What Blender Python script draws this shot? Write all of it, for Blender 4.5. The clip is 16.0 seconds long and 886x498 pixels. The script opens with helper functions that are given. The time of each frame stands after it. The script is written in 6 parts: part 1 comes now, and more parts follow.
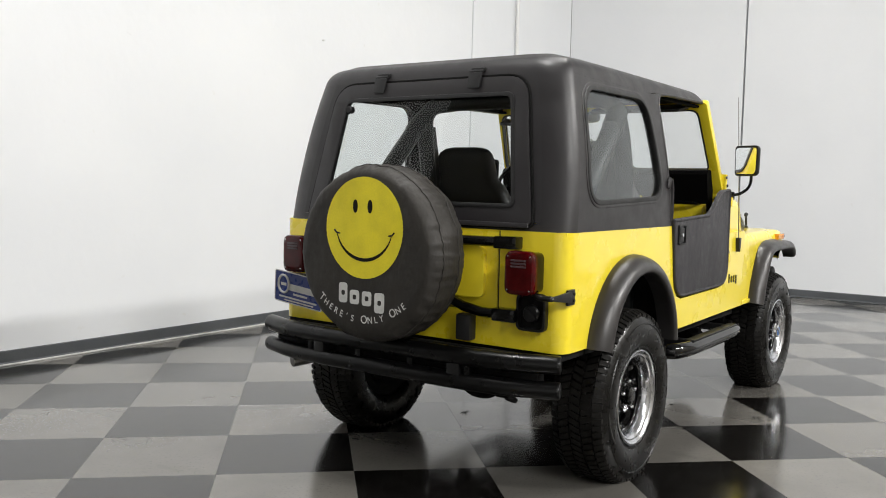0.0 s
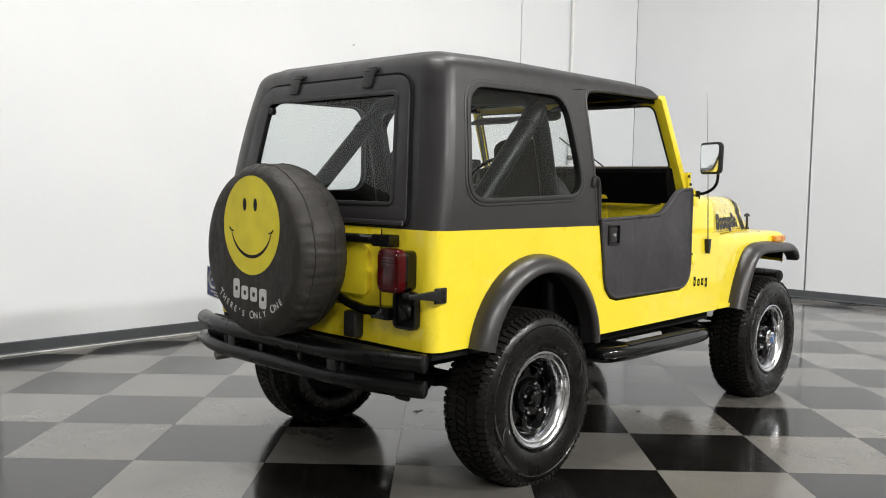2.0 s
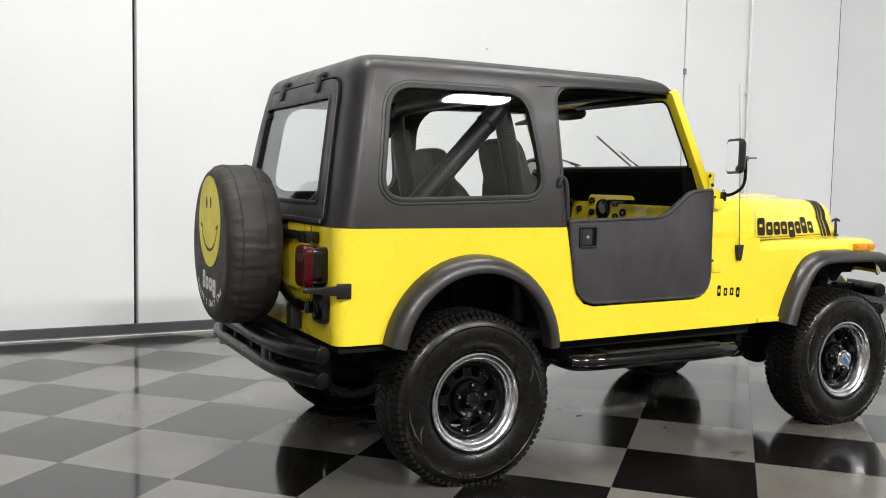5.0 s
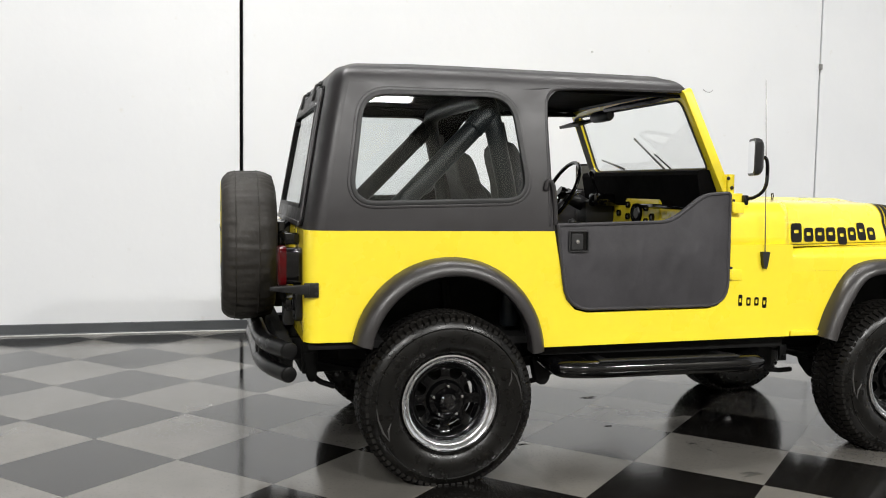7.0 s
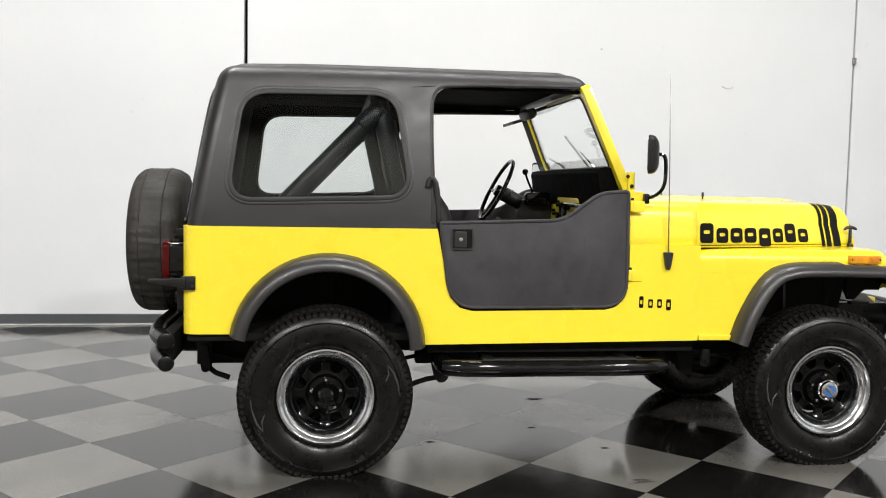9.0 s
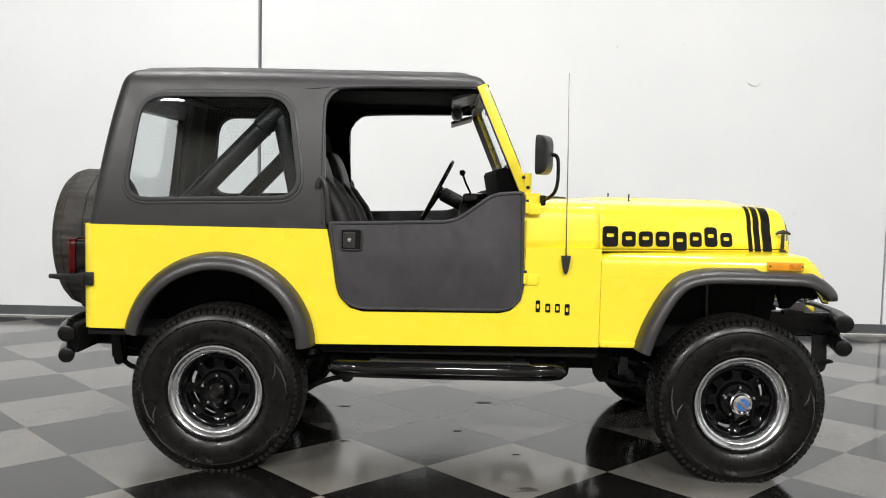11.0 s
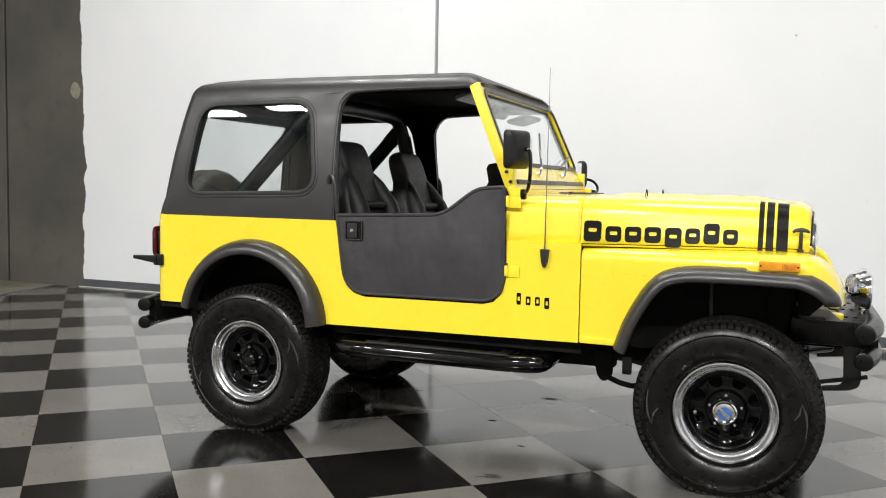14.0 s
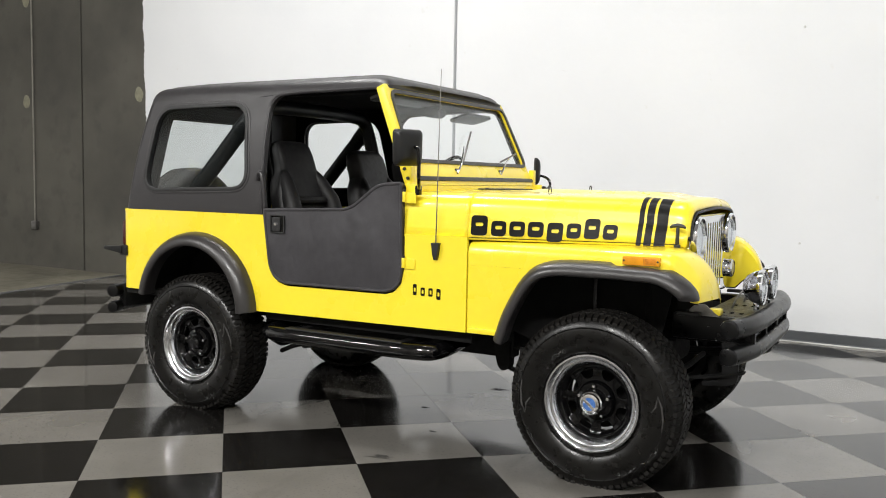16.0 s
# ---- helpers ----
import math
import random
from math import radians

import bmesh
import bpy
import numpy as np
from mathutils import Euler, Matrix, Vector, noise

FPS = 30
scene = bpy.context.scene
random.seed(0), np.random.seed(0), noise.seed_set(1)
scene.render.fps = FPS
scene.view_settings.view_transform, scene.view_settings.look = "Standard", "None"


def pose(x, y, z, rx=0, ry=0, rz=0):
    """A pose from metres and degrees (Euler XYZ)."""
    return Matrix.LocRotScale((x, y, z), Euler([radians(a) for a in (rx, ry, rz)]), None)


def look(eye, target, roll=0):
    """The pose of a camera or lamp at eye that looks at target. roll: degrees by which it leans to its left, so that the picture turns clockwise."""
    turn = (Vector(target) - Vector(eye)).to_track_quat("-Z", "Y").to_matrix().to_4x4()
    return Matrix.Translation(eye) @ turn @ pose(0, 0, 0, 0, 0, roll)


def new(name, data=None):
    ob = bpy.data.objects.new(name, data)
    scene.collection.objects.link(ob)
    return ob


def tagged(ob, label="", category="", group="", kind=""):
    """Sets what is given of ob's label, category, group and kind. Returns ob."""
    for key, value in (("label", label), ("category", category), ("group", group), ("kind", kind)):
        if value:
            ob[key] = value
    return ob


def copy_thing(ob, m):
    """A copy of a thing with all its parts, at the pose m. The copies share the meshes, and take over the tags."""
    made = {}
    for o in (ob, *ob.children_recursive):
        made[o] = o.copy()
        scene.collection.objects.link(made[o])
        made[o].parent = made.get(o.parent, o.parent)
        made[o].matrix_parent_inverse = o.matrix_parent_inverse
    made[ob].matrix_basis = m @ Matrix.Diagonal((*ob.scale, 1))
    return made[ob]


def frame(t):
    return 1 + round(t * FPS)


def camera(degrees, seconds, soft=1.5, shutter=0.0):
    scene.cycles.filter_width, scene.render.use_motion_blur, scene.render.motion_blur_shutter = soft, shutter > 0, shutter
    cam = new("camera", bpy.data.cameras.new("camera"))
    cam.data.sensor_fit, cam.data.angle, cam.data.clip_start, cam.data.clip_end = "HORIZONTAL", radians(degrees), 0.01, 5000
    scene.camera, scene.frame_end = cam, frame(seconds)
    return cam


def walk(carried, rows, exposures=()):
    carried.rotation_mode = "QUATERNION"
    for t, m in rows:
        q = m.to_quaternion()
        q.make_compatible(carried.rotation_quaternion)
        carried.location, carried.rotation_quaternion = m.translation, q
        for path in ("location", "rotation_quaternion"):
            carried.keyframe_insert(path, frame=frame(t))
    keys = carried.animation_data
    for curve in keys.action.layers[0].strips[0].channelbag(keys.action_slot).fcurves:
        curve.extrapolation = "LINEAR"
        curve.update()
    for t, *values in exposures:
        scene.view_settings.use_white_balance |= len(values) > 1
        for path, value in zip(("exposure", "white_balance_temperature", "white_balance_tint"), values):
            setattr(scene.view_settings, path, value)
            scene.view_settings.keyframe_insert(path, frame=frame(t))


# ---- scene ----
# the world's origin lies on the floor under the vehicle's rear axle; x runs towards its nose, y to its left
cam = camera(53.7, 16.0, 1.0)
PATH = [
    (0, (-3.641, -2.281, 1.283), (-2.004, -1.141, 1.137), 1.3),
    (0.5, (-3.492, -2.501, 1.286), (-1.893, -1.308, 1.141), 1.2),
    (1, (-3.343, -2.702, 1.291), (-1.78, -1.463, 1.146), 1.0),
    (1.5, (-3.181, -2.873, 1.284), (-1.676, -1.565, 1.139), 1.1),
    (2, (-3.012, -3.076, 1.284), (-1.567, -1.701, 1.139), 1.1),
    (2.5, (-2.827, -3.261, 1.278), (-1.459, -1.809, 1.135), 0.9),
    (3, (-2.651, -3.414, 1.29), (-1.352, -1.901, 1.142), 1.1),
    (5.5, (-1.673, -4.126, 1.298), (-0.831, -2.318, 1.15), 1.1),
    (6, (-1.458, -4.238, 1.305), (-0.718, -2.386, 1.157), 1.1),
    (6.5, (-1.226, -4.332, 1.302), (-0.605, -2.436, 1.158), 1.0),
    (7, (-1.004, -4.411, 1.299), (-0.487, -2.484, 1.157), 0.9),
    (7.5, (-0.759, -4.482, 1.303), (-0.337, -2.532, 1.16), 1.0),
    (8, (-0.494, -4.54, 1.301), (-0.138, -2.577, 1.159), 1.0),
    (8.5, (-0.246, -4.598, 1.301), (0.058, -2.627, 1.157), 1.0),
    (9, (-0.007, -4.639, 1.3), (0.261, -2.662, 1.156), 1.1),
    (9.5, (0.249, -4.666, 1.301), (0.465, -2.683, 1.157), 1.1),
    (10, (0.505, -4.688, 1.308), (0.632, -2.697, 1.163), 1.2),
    (12.5, (1.85, -4.7, 1.326), (1.56, -2.727, 1.169), 1.0),
    (13, (2.121, -4.683, 1.317), (1.663, -2.742, 1.164), 0.9),
    (13.5, (2.368, -4.646, 1.305), (1.771, -2.743, 1.155), 0.9),
    (14, (2.606, -4.607, 1.292), (1.868, -2.753, 1.147), 1.1),
    (14.5, (2.873, -4.543, 1.304), (2.052, -2.725, 1.155), 1.0),
    (15, (3.133, -4.484, 1.288), (2.27, -2.685, 1.145), 1.1),
    (15.5, (3.388, -4.431, 1.291), (2.456, -2.667, 1.145), 1.1),
    (16, (3.663, -4.337, 1.309), (2.67, -2.608, 1.152), 1.0),
]
walk(cam, [(t, look(eye, target, roll)) for t, eye, target, roll in PATH])

# ---- light: closed showroom hall lit by ceiling strip lights ----
world = bpy.data.worlds.new("world")
world.use_nodes = True
world.node_tree.nodes["Background"].inputs[0].default_value = (0.75, 0.8, 0.9, 1)
world.node_tree.nodes["Background"].inputs[1].default_value = 0.05
scene.world = world
scene.view_settings.exposure = 0.0

CEILING_Z = 8.0
LAMP_Z = 7.32
# place and power of each high-bay lamp; the last three are added fill
LAMP_SPOTS = [(-8.4, -10.2, 240), (-6.3, -9.7, 430), (-4.05, -9.7, 640), (1.67, -9.7, 880), (6.2, -9.7, 950), (-1.9, 0.5, 215), (0.8, -0.2, 100), (3.5, -0.2, 125)]


# ---- materials ----
def tree(name):
    m = bpy.data.materials.new(name)
    m.use_nodes = True
    n = m.node_tree.nodes
    return m, n, m.node_tree.links, n["Principled BSDF"]


def noise_fac(n, l, scale, detail=4.0, lo=0.35, hi=0.65, stretch=None, across=False):
    """Noise in the object's own space, or running on across neighbouring pieces."""
    place = n.new("ShaderNodeNewGeometry").outputs["Position"] if across else n.new("ShaderNodeTexCoord").outputs["Object"]
    tex = n.new("ShaderNodeTexNoise")
    tex.inputs["Scale"].default_value = scale
    tex.inputs["Detail"].default_value = detail
    if stretch:
        mp = n.new("ShaderNodeMapping")
        mp.inputs["Scale"].default_value = stretch
        l.new(place, mp.inputs["Vector"])
        l.new(mp.outputs["Vector"], tex.inputs["Vector"])
    else:
        l.new(place, tex.inputs["Vector"])
    mr = n.new("ShaderNodeMapRange")
    mr.inputs["From Min"].default_value, mr.inputs["From Max"].default_value = lo, hi
    l.new(tex.outputs["Fac"], mr.inputs["Value"])
    return mr.outputs["Result"]


def mix_color(n, l, fac, a, b, kind="MIX"):
    mx = n.new("ShaderNodeMix")
    mx.data_type, mx.blend_type = "RGBA", kind
    if isinstance(fac, float):
        mx.inputs["Factor"].default_value = fac
    else:
        l.new(fac, mx.inputs["Factor"])
    for sock, v in ((mx.inputs["A"], a), (mx.inputs["B"], b)):
        if isinstance(v, tuple):
            sock.default_value = (*v[:3], 1)
        else:
            l.new(v, sock)
    return mx.outputs["Result"]


def surface(name, color, rough=0.5, metal=0.0, coat=0.0, vary=0.12, scale=3.0, grain=0.0, grain_scale=400.0,
            spec=0.5, wear=0.06, coat_rough=0.05, fold=0.0, fold_scale=6.0):
    """Colour varied at two scales, roughness varied, fine bump."""
    m, n, l, b = tree(name)
    dark = tuple(c * (1 - vary) for c in color)
    lite = tuple(min(1.0, c * (1 + vary * 0.6)) for c in color)
    big = mix_color(n, l, noise_fac(n, l, scale), dark, lite)
    fine = mix_color(n, l, noise_fac(n, l, scale * 22, 6.0), tuple(1 - vary * 0.6 for _ in color), (1.0, 1.0, 1.0))
    l.new(mix_color(n, l, 1.0, big, fine, "MULTIPLY"), b.inputs["Base Color"])
    mr = n.new("ShaderNodeMapRange")
    mr.inputs["To Min"].default_value, mr.inputs["To Max"].default_value = max(0.02, rough - wear), min(1.0, rough + wear)
    l.new(noise_fac(n, l, scale * 5, 5.0), mr.inputs["Value"])
    l.new(mr.outputs["Result"], b.inputs["Roughness"])
    b.inputs["Metallic"].default_value = metal
    b.inputs["Specular IOR Level"].default_value = spec
    b.inputs["Coat Weight"].default_value = coat
    b.inputs["Coat Roughness"].default_value = coat_rough
    if grain:
        bp = n.new("ShaderNodeBump")
        bp.inputs["Strength"].default_value = grain
        bp.inputs["Distance"].default_value = 0.002
        l.new(noise_fac(n, l, grain_scale, 3.0, 0.2, 0.8), bp.inputs["Height"])
        l.new(bp.outputs["Normal"], b.inputs["Normal"])
        if fold:
            soft = n.new("ShaderNodeBump")
            soft.inputs["Strength"].default_value, soft.inputs["Distance"].default_value = fold, 0.03
            l.new(noise_fac(n, l, fold_scale, 3.0, 0.25, 0.75, (1.0, 1.0, 0.55)), soft.inputs["Height"])
            l.new(soft.outputs["Normal"], bp.inputs["Normal"])
    return m


YELLOW = surface("yellow_paint", (0.92, 0.735, 0.030), 0.30, coat=0.8, vary=0.03, scale=1.2, wear=0.04, coat_rough=0.04)
HARDTOP = surface("black_textured_fibreglass", (0.017, 0.0152, 0.0168), 0.43, vary=0.10, scale=2.5, grain=0.08, grain_scale=520, spec=0.6)
FLARE = surface("grey_black_plastic", (0.026, 0.024, 0.024), 0.36, vary=0.12, scale=4, grain=0.08, grain_scale=500, spec=0.6)
VINYL = surface("black_vinyl_cloth", (0.040, 0.038, 0.042), 0.55, vary=0.16, scale=5, grain=0.4, grain_scale=500, spec=0.4, fold=0.7, fold_scale=4.0)
COVER = surface("black_tyre_cover_vinyl", (0.028, 0.025, 0.0215), 0.60, vary=0.20, scale=6, grain=0.15, grain_scale=420, spec=0.38, fold=0.25, fold_scale=11.0)
BLACK_GLOSS = surface("gloss_black_paint", (0.003, 0.003, 0.0033), 0.09, vary=0.3, scale=5, wear=0.04)
WHEEL_BLACK = surface("gloss_black_wheel_paint", (0.0022, 0.0022, 0.0024), 0.12, vary=0.2, scale=5, wear=0.03, spec=0.22)
BLACK_SATIN = surface("satin_black_steel", (0.007, 0.007, 0.0074), 0.38, vary=0.3, scale=6, grain=0.2, spec=0.4)
BUMPER_BLACK = surface("worn_black_enamel", (0.0030, 0.0030, 0.0032), 0.30, vary=0.2, scale=4, spec=0.28, wear=0.03)
BLACK_TRIM = surface("black_rubber_trim", (0.012, 0.012, 0.0125), 0.5, vary=0.2, scale=8)
UNDER = surface("underbody_black", (0.0045, 0.0043, 0.0042), 0.85, vary=0.4, scale=5, grain=0.3, spec=0.25)
RUBBER = surface("tyre_rubber", (0.0030, 0.0027, 0.0023), 0.30, vary=0.3, scale=5, spec=0.34, wear=0.06)
# raised rubber coloured pale to stand in for its glints
SIDEWALL_MARK = surface("scuffed_raised_rubber", (0.055, 0.052, 0.050), 0.45, vary=0.3, scale=40)
TREAD = surface("dusty_tread_rubber", (0.0068, 0.0060, 0.0050), 0.55, vary=0.4, scale=9, grain=0.15, grain_scale=120, spec=0.22)
CHROME = surface("chrome", (0.80, 0.80, 0.82), 0.07, metal=1.0, vary=0.06, scale=6, wear=0.04)
POLISHED = surface("polished_aluminium", (0.66, 0.67, 0.70), 0.20, metal=1.0, vary=0.12, scale=9, wear=0.05)
STEEL = surface("dull_steel", (0.30, 0.29, 0.28), 0.4, metal=1.0, vary=0.3, scale=12)
# yellow tint stands in for body paint reflected in the chrome slots
SLOT_BACK = surface("grille_screen", (0.16, 0.13, 0.06), 0.45, metal=0.6, vary=0.3, scale=20)
SEAT = surface("black_seat_vinyl", (0.0095, 0.009, 0.0095), 0.55, vary=0.2, scale=6, grain=0.12, grain_scale=450, spec=0.4)
PADDING = surface("dark_padded_vinyl", (0.0062, 0.0080, 0.0094), 0.40, vary=0.2, scale=6, spec=0.25)
LINER = surface("dark_headliner", (0.0032, 0.003, 0.003), 0.9, vary=0.25, scale=5, grain=0.2, spec=0.06)
RED_LENS = surface("dark_red_lens", (0.060, 0.0010, 0.002), 0.12, vary=0.35, scale=11, spec=0.35)
TAIL_CLEAR = surface("smoked_reverse_lens", (0.085, 0.045, 0.05), 0.12, coat=0.2, vary=0.25, scale=30)
CLEAR_LENS = surface("clear_ribbed_lens", (0.42, 0.40, 0.40), 0.15, coat=0.5, vary=0.25, scale=30)
AMBER_LENS = surface("amber_lens", (0.85, 0.34, 0.010), 0.2, coat=0.5, vary=0.15, scale=18)
AMBER_DARK = surface("amber_reflector", (0.66, 0.22, 0.008), 0.28, coat=0.5, vary=0.25, scale=60)
SMILEY = surface("yellow_print", (0.80, 0.68, 0.020), 0.50, vary=0.12, scale=7, grain=0.04, grain_scale=300)
PRINT_WHITE = surface("white_print", (0.62, 0.62, 0.60), 0.55, vary=0.12, scale=20)
PRINT_BLACK = surface("black_decal", (0.005, 0.0042, 0.0035), 0.42, vary=0.2, scale=10, spec=0.16)
PLATE_BLUE = surface("blue_plate", (0.018, 0.040, 0.21), 0.3, coat=0.4, vary=0.15, scale=9)
EMBLEM_BLUE = surface("blue_emblem", (0.05, 0.13, 0.36), 0.3, vary=0.2, scale=30)
BASEBOARD = surface("grey_vinyl_base", (0.075, 0.080, 0.086), 0.45, vary=0.15, scale=3, grain=0.1)
WAX = surface("pale_caulk_line", (0.55, 0.55, 0.53), 0.35, vary=0.25, scale=4)
GALVANISED = surface("painted_conduit", (0.62, 0.62, 0.61), 0.4, vary=0.1, scale=6)
DULL_PIPE = surface("dusty_conduit", (0.22, 0.21, 0.18), 0.6, vary=0.2, scale=4)
WHITE_METAL = surface("white_enamel", (0.78, 0.78, 0.77), 0.4, vary=0.06, scale=3)
PATCH = surface("pale_plaster_patch", (0.24, 0.23, 0.165), 0.8, vary=0.2, scale=12)
CEILING_PAINT = surface("ceiling_paint", (0.40, 0.40, 0.40), 0.8, vary=0.1, scale=1.0)
# dark tone for walls out of view, so windows reflect little
FAR_WALL = surface("bare_block_wall", (0.20, 0.19, 0.17), 0.8, vary=0.12, scale=0.7)


# white for the unseen west wall, chosen to bounce light onto the tail
WEST_WALL = surface("white_wall_paint", (0.78, 0.78, 0.78), 0.7, vary=0.06, scale=0.7)


def glass(name, tint, rough=0.0):
    """Thin pane: clear with a mirror-like sheen that grows towards grazing angles."""
    m, n, l, b = tree(name)
    n.remove(b)
    clear, sheen, mix, fr = (n.new("ShaderNode" + k) for k in ("BsdfTransparent", "BsdfGlossy", "MixShader", "LayerWeight"))
    clear.inputs["Color"].default_value = (*tint, 1)
    sheen.inputs["Roughness"].default_value = rough
    sheen.inputs["Color"].default_value = (0.95, 0.97, 0.97, 1)
    up, gain = n.new("ShaderNodeMath"), n.new("ShaderNodeMath")
    up.operation, gain.operation = "POWER", "MULTIPLY_ADD"
    up.inputs[1].default_value = 5.0
    gain.inputs[1].default_value, gain.inputs[2].default_value = 0.95, 0.026
    l.new(fr.outputs["Facing"], up.inputs[0])
    l.new(up.outputs["Value"], gain.inputs[0])
    l.new(gain.outputs["Value"], mix.inputs["Fac"])
    l.new(clear.outputs["BSDF"], mix.inputs[1])
    l.new(sheen.outputs["BSDF"], mix.inputs[2])
    l.new(mix.outputs["Shader"], n["Material Output"].inputs["Surface"])
    return m


GLASS = glass("window_glass", (0.97, 0.98, 0.98))
TINTED = glass("tinted_glass", (0.93, 0.945, 0.945))
LAMP_GLASS = glass("lamp_glass", (0.95, 0.97, 0.98), 0.05)


def emitter(name, color, strength):
    m, n, l, b = tree(name)
    b.inputs["Base Color"].default_value = (0.8, 0.8, 0.8, 1)
    b.inputs["Emission Color"].default_value = (*color, 1)
    b.inputs["Emission Strength"].default_value = strength
    return m


DIFFUSER = emitter("lit_diffuser", (1.0, 0.99, 0.97), 12.0)


def vinyl_tile(name, color, fleck, fleck_lo, rough):
    """Waxed floor tile: flecked, scuffed and slightly different from piece to piece."""
    m, n, l, b = tree(name)
    info = n.new("ShaderNodeObjectInfo")
    shade = n.new("ShaderNodeMapRange")
    shade.inputs["To Min"].default_value, shade.inputs["To Max"].default_value = 0.90, 1.08
    l.new(info.outputs["Random"], shade.inputs["Value"])
    base = mix_color(n, l, noise_fac(n, l, 2.2, 6.0, 0.3, 0.7, across=True), tuple(c * 0.86 for c in color), tuple(c * 1.1 for c in color))
    flk = mix_color(n, l, noise_fac(n, l, 70.0, 2.0, fleck_lo, fleck_lo + 0.05), base, fleck)
    sc = mix_color(n, l, noise_fac(n, l, 3.0, 9.0, 0.58, 0.74, (1.0, 0.35, 1.0), True), flk, tuple(c * 0.62 for c in color))
    mul = n.new("ShaderNodeVectorMath")
    mul.operation = "SCALE"
    l.new(sc, mul.inputs[0])
    l.new(shade.outputs["Result"], mul.inputs["Scale"])
    l.new(mul.outputs["Vector"], b.inputs["Base Color"])
    b.inputs["Specular IOR Level"].default_value = 0.72
    mr = n.new("ShaderNodeMapRange")
    mr.inputs["To Min"].default_value, mr.inputs["To Max"].default_value = rough * 0.55, rough * 1.75
    l.new(noise_fac(n, l, 1.3, 9.0, 0.34, 0.74, (1.0, 0.6, 1.0), True), mr.inputs["Value"])
    l.new(mr.outputs["Result"], b.inputs["Roughness"])
    bp = n.new("ShaderNodeBump")
    bp.inputs["Strength"].default_value, bp.inputs["Distance"].default_value = 0.12, 0.003
    l.new(noise_fac(n, l, 4.0, 3.0, 0.2, 0.8, across=True), bp.inputs["Height"])
    l.new(bp.outputs["Normal"], b.inputs["Normal"])
    return m


TILE_LIGHT = vinyl_tile("light_grey_tile", (0.142, 0.134, 0.121), (0.119, 0.113, 0.104), 0.60, 0.14)
TILE_DARK = vinyl_tile("black_tile", (0.0072, 0.0066, 0.0060), (0.13, 0.13, 0.13), 0.71, 0.12)


def painted_concrete():
    """White paint over tilt-up concrete, ending in a ragged edge; bare mottled concrete beyond it."""
    m, n, l, b = tree("painted_concrete")
    co = n.new("ShaderNodeTexCoord")
    sep = n.new("ShaderNodeSeparateXYZ")
    l.new(co.outputs["Object"], sep.inputs["Vector"])
    rag = noise_fac(n, l, 2.6, 8.0, 0.3, 0.7, (0.4, 1.0, 1.0))
    add = n.new("ShaderNodeMath")
    add.operation = "MULTIPLY_ADD"
    add.inputs[1].default_value = 0.10
    l.new(rag, add.inputs[0])
    l.new(sep.outputs["X"], add.inputs[2])
    edge = n.new("ShaderNodeMapRange")
    edge.inputs["From Min"].default_value, edge.inputs["From Max"].default_value = -5.165, -5.152
    l.new(add.outputs["Value"], edge.inputs["Value"])
    bare = mix_color(n, l, noise_fac(n, l, 0.8, 7.0, 0.32, 0.68), (0.053, 0.050, 0.042), (0.100, 0.094, 0.078))
    bare = mix_color(n, l, noise_fac(n, l, 3.5, 8.0, 0.52, 0.80), bare, (0.050, 0.047, 0.041))
    white = mix_color(n, l, noise_fac(n, l, 0.9, 5.0), (0.735, 0.748, 0.768), (0.765, 0.776, 0.792))
    scuff = mix_color(n, l, noise_fac(n, l, 9.0, 8.0, 0.70, 0.80), white, (0.70, 0.70, 0.69))
    l.new(mix_color(n, l, edge.outputs["Result"], bare, scuff), b.inputs["Base Color"])
    b.inputs["Roughness"].default_value = 0.62
    bp = n.new("ShaderNodeBump")
    bp.inputs["Strength"].default_value, bp.inputs["Distance"].default_value = 0.18, 0.006
    l.new(noise_fac(n, l, 12.0, 6.0, 0.2, 0.8), bp.inputs["Height"])
    l.new(bp.outputs["Normal"], b.inputs["Normal"])
    return m


WALL = painted_concrete()
CONCRETE_FLOOR = surface("bare_concrete_floor", (0.15, 0.138, 0.105), 0.55, vary=0.3, scale=1.5, grain=0.3, grain_scale=60)
SLAB = surface("slab_under_tiles", (0.10, 0.10, 0.10), 0.7, vary=0.2, scale=2)
GAP_DARK = surface("joint_sealant", (0.012, 0.012, 0.012), 0.8, vary=0.2, scale=4)


# ---- mesh helpers ----
def part(name, bm, material, parent=None, label="", smooth=32):
    """Links a bmesh as one mesh object, under a thing or a part where one is given."""
    me = bpy.data.meshes.new(name)
    bmesh.ops.recalc_face_normals(bm, faces=bm.faces[:])
    bm.to_mesh(me)
    bm.free()
    me.materials.append(material)
    for p in me.polygons:
        p.use_smooth = True
    me.set_sharp_from_angle(angle=radians(smooth))
    ob = new(name, me)
    ob.parent = parent
    if label:
        tagged(ob, label)
    return ob


def again(ob, parent, m):
    """The same mesh once more, as another part, at the pose m."""
    o = new(ob.name.split(".")[0], ob.data)
    o.parent, o.matrix_local = parent, m
    for c in ob.children:
        again(c, o, c.matrix_local.copy())
    return o


def thing(name, label, category, group="", at=(0, 0, 0)):
    ob = new(name)
    ob.location = at
    ob.empty_display_size = 0.1
    return tagged(ob, label, category, group)


def merge(*bms):
    out = bmesh.new()
    for b in bms:
        me = bpy.data.meshes.new("tmp")
        b.to_mesh(me)
        b.free()
        out.from_mesh(me)
        bpy.data.meshes.remove(me)
    return out


def moved(bm, m):
    bmesh.ops.transform(bm, matrix=m, verts=bm.verts[:])
    return bm


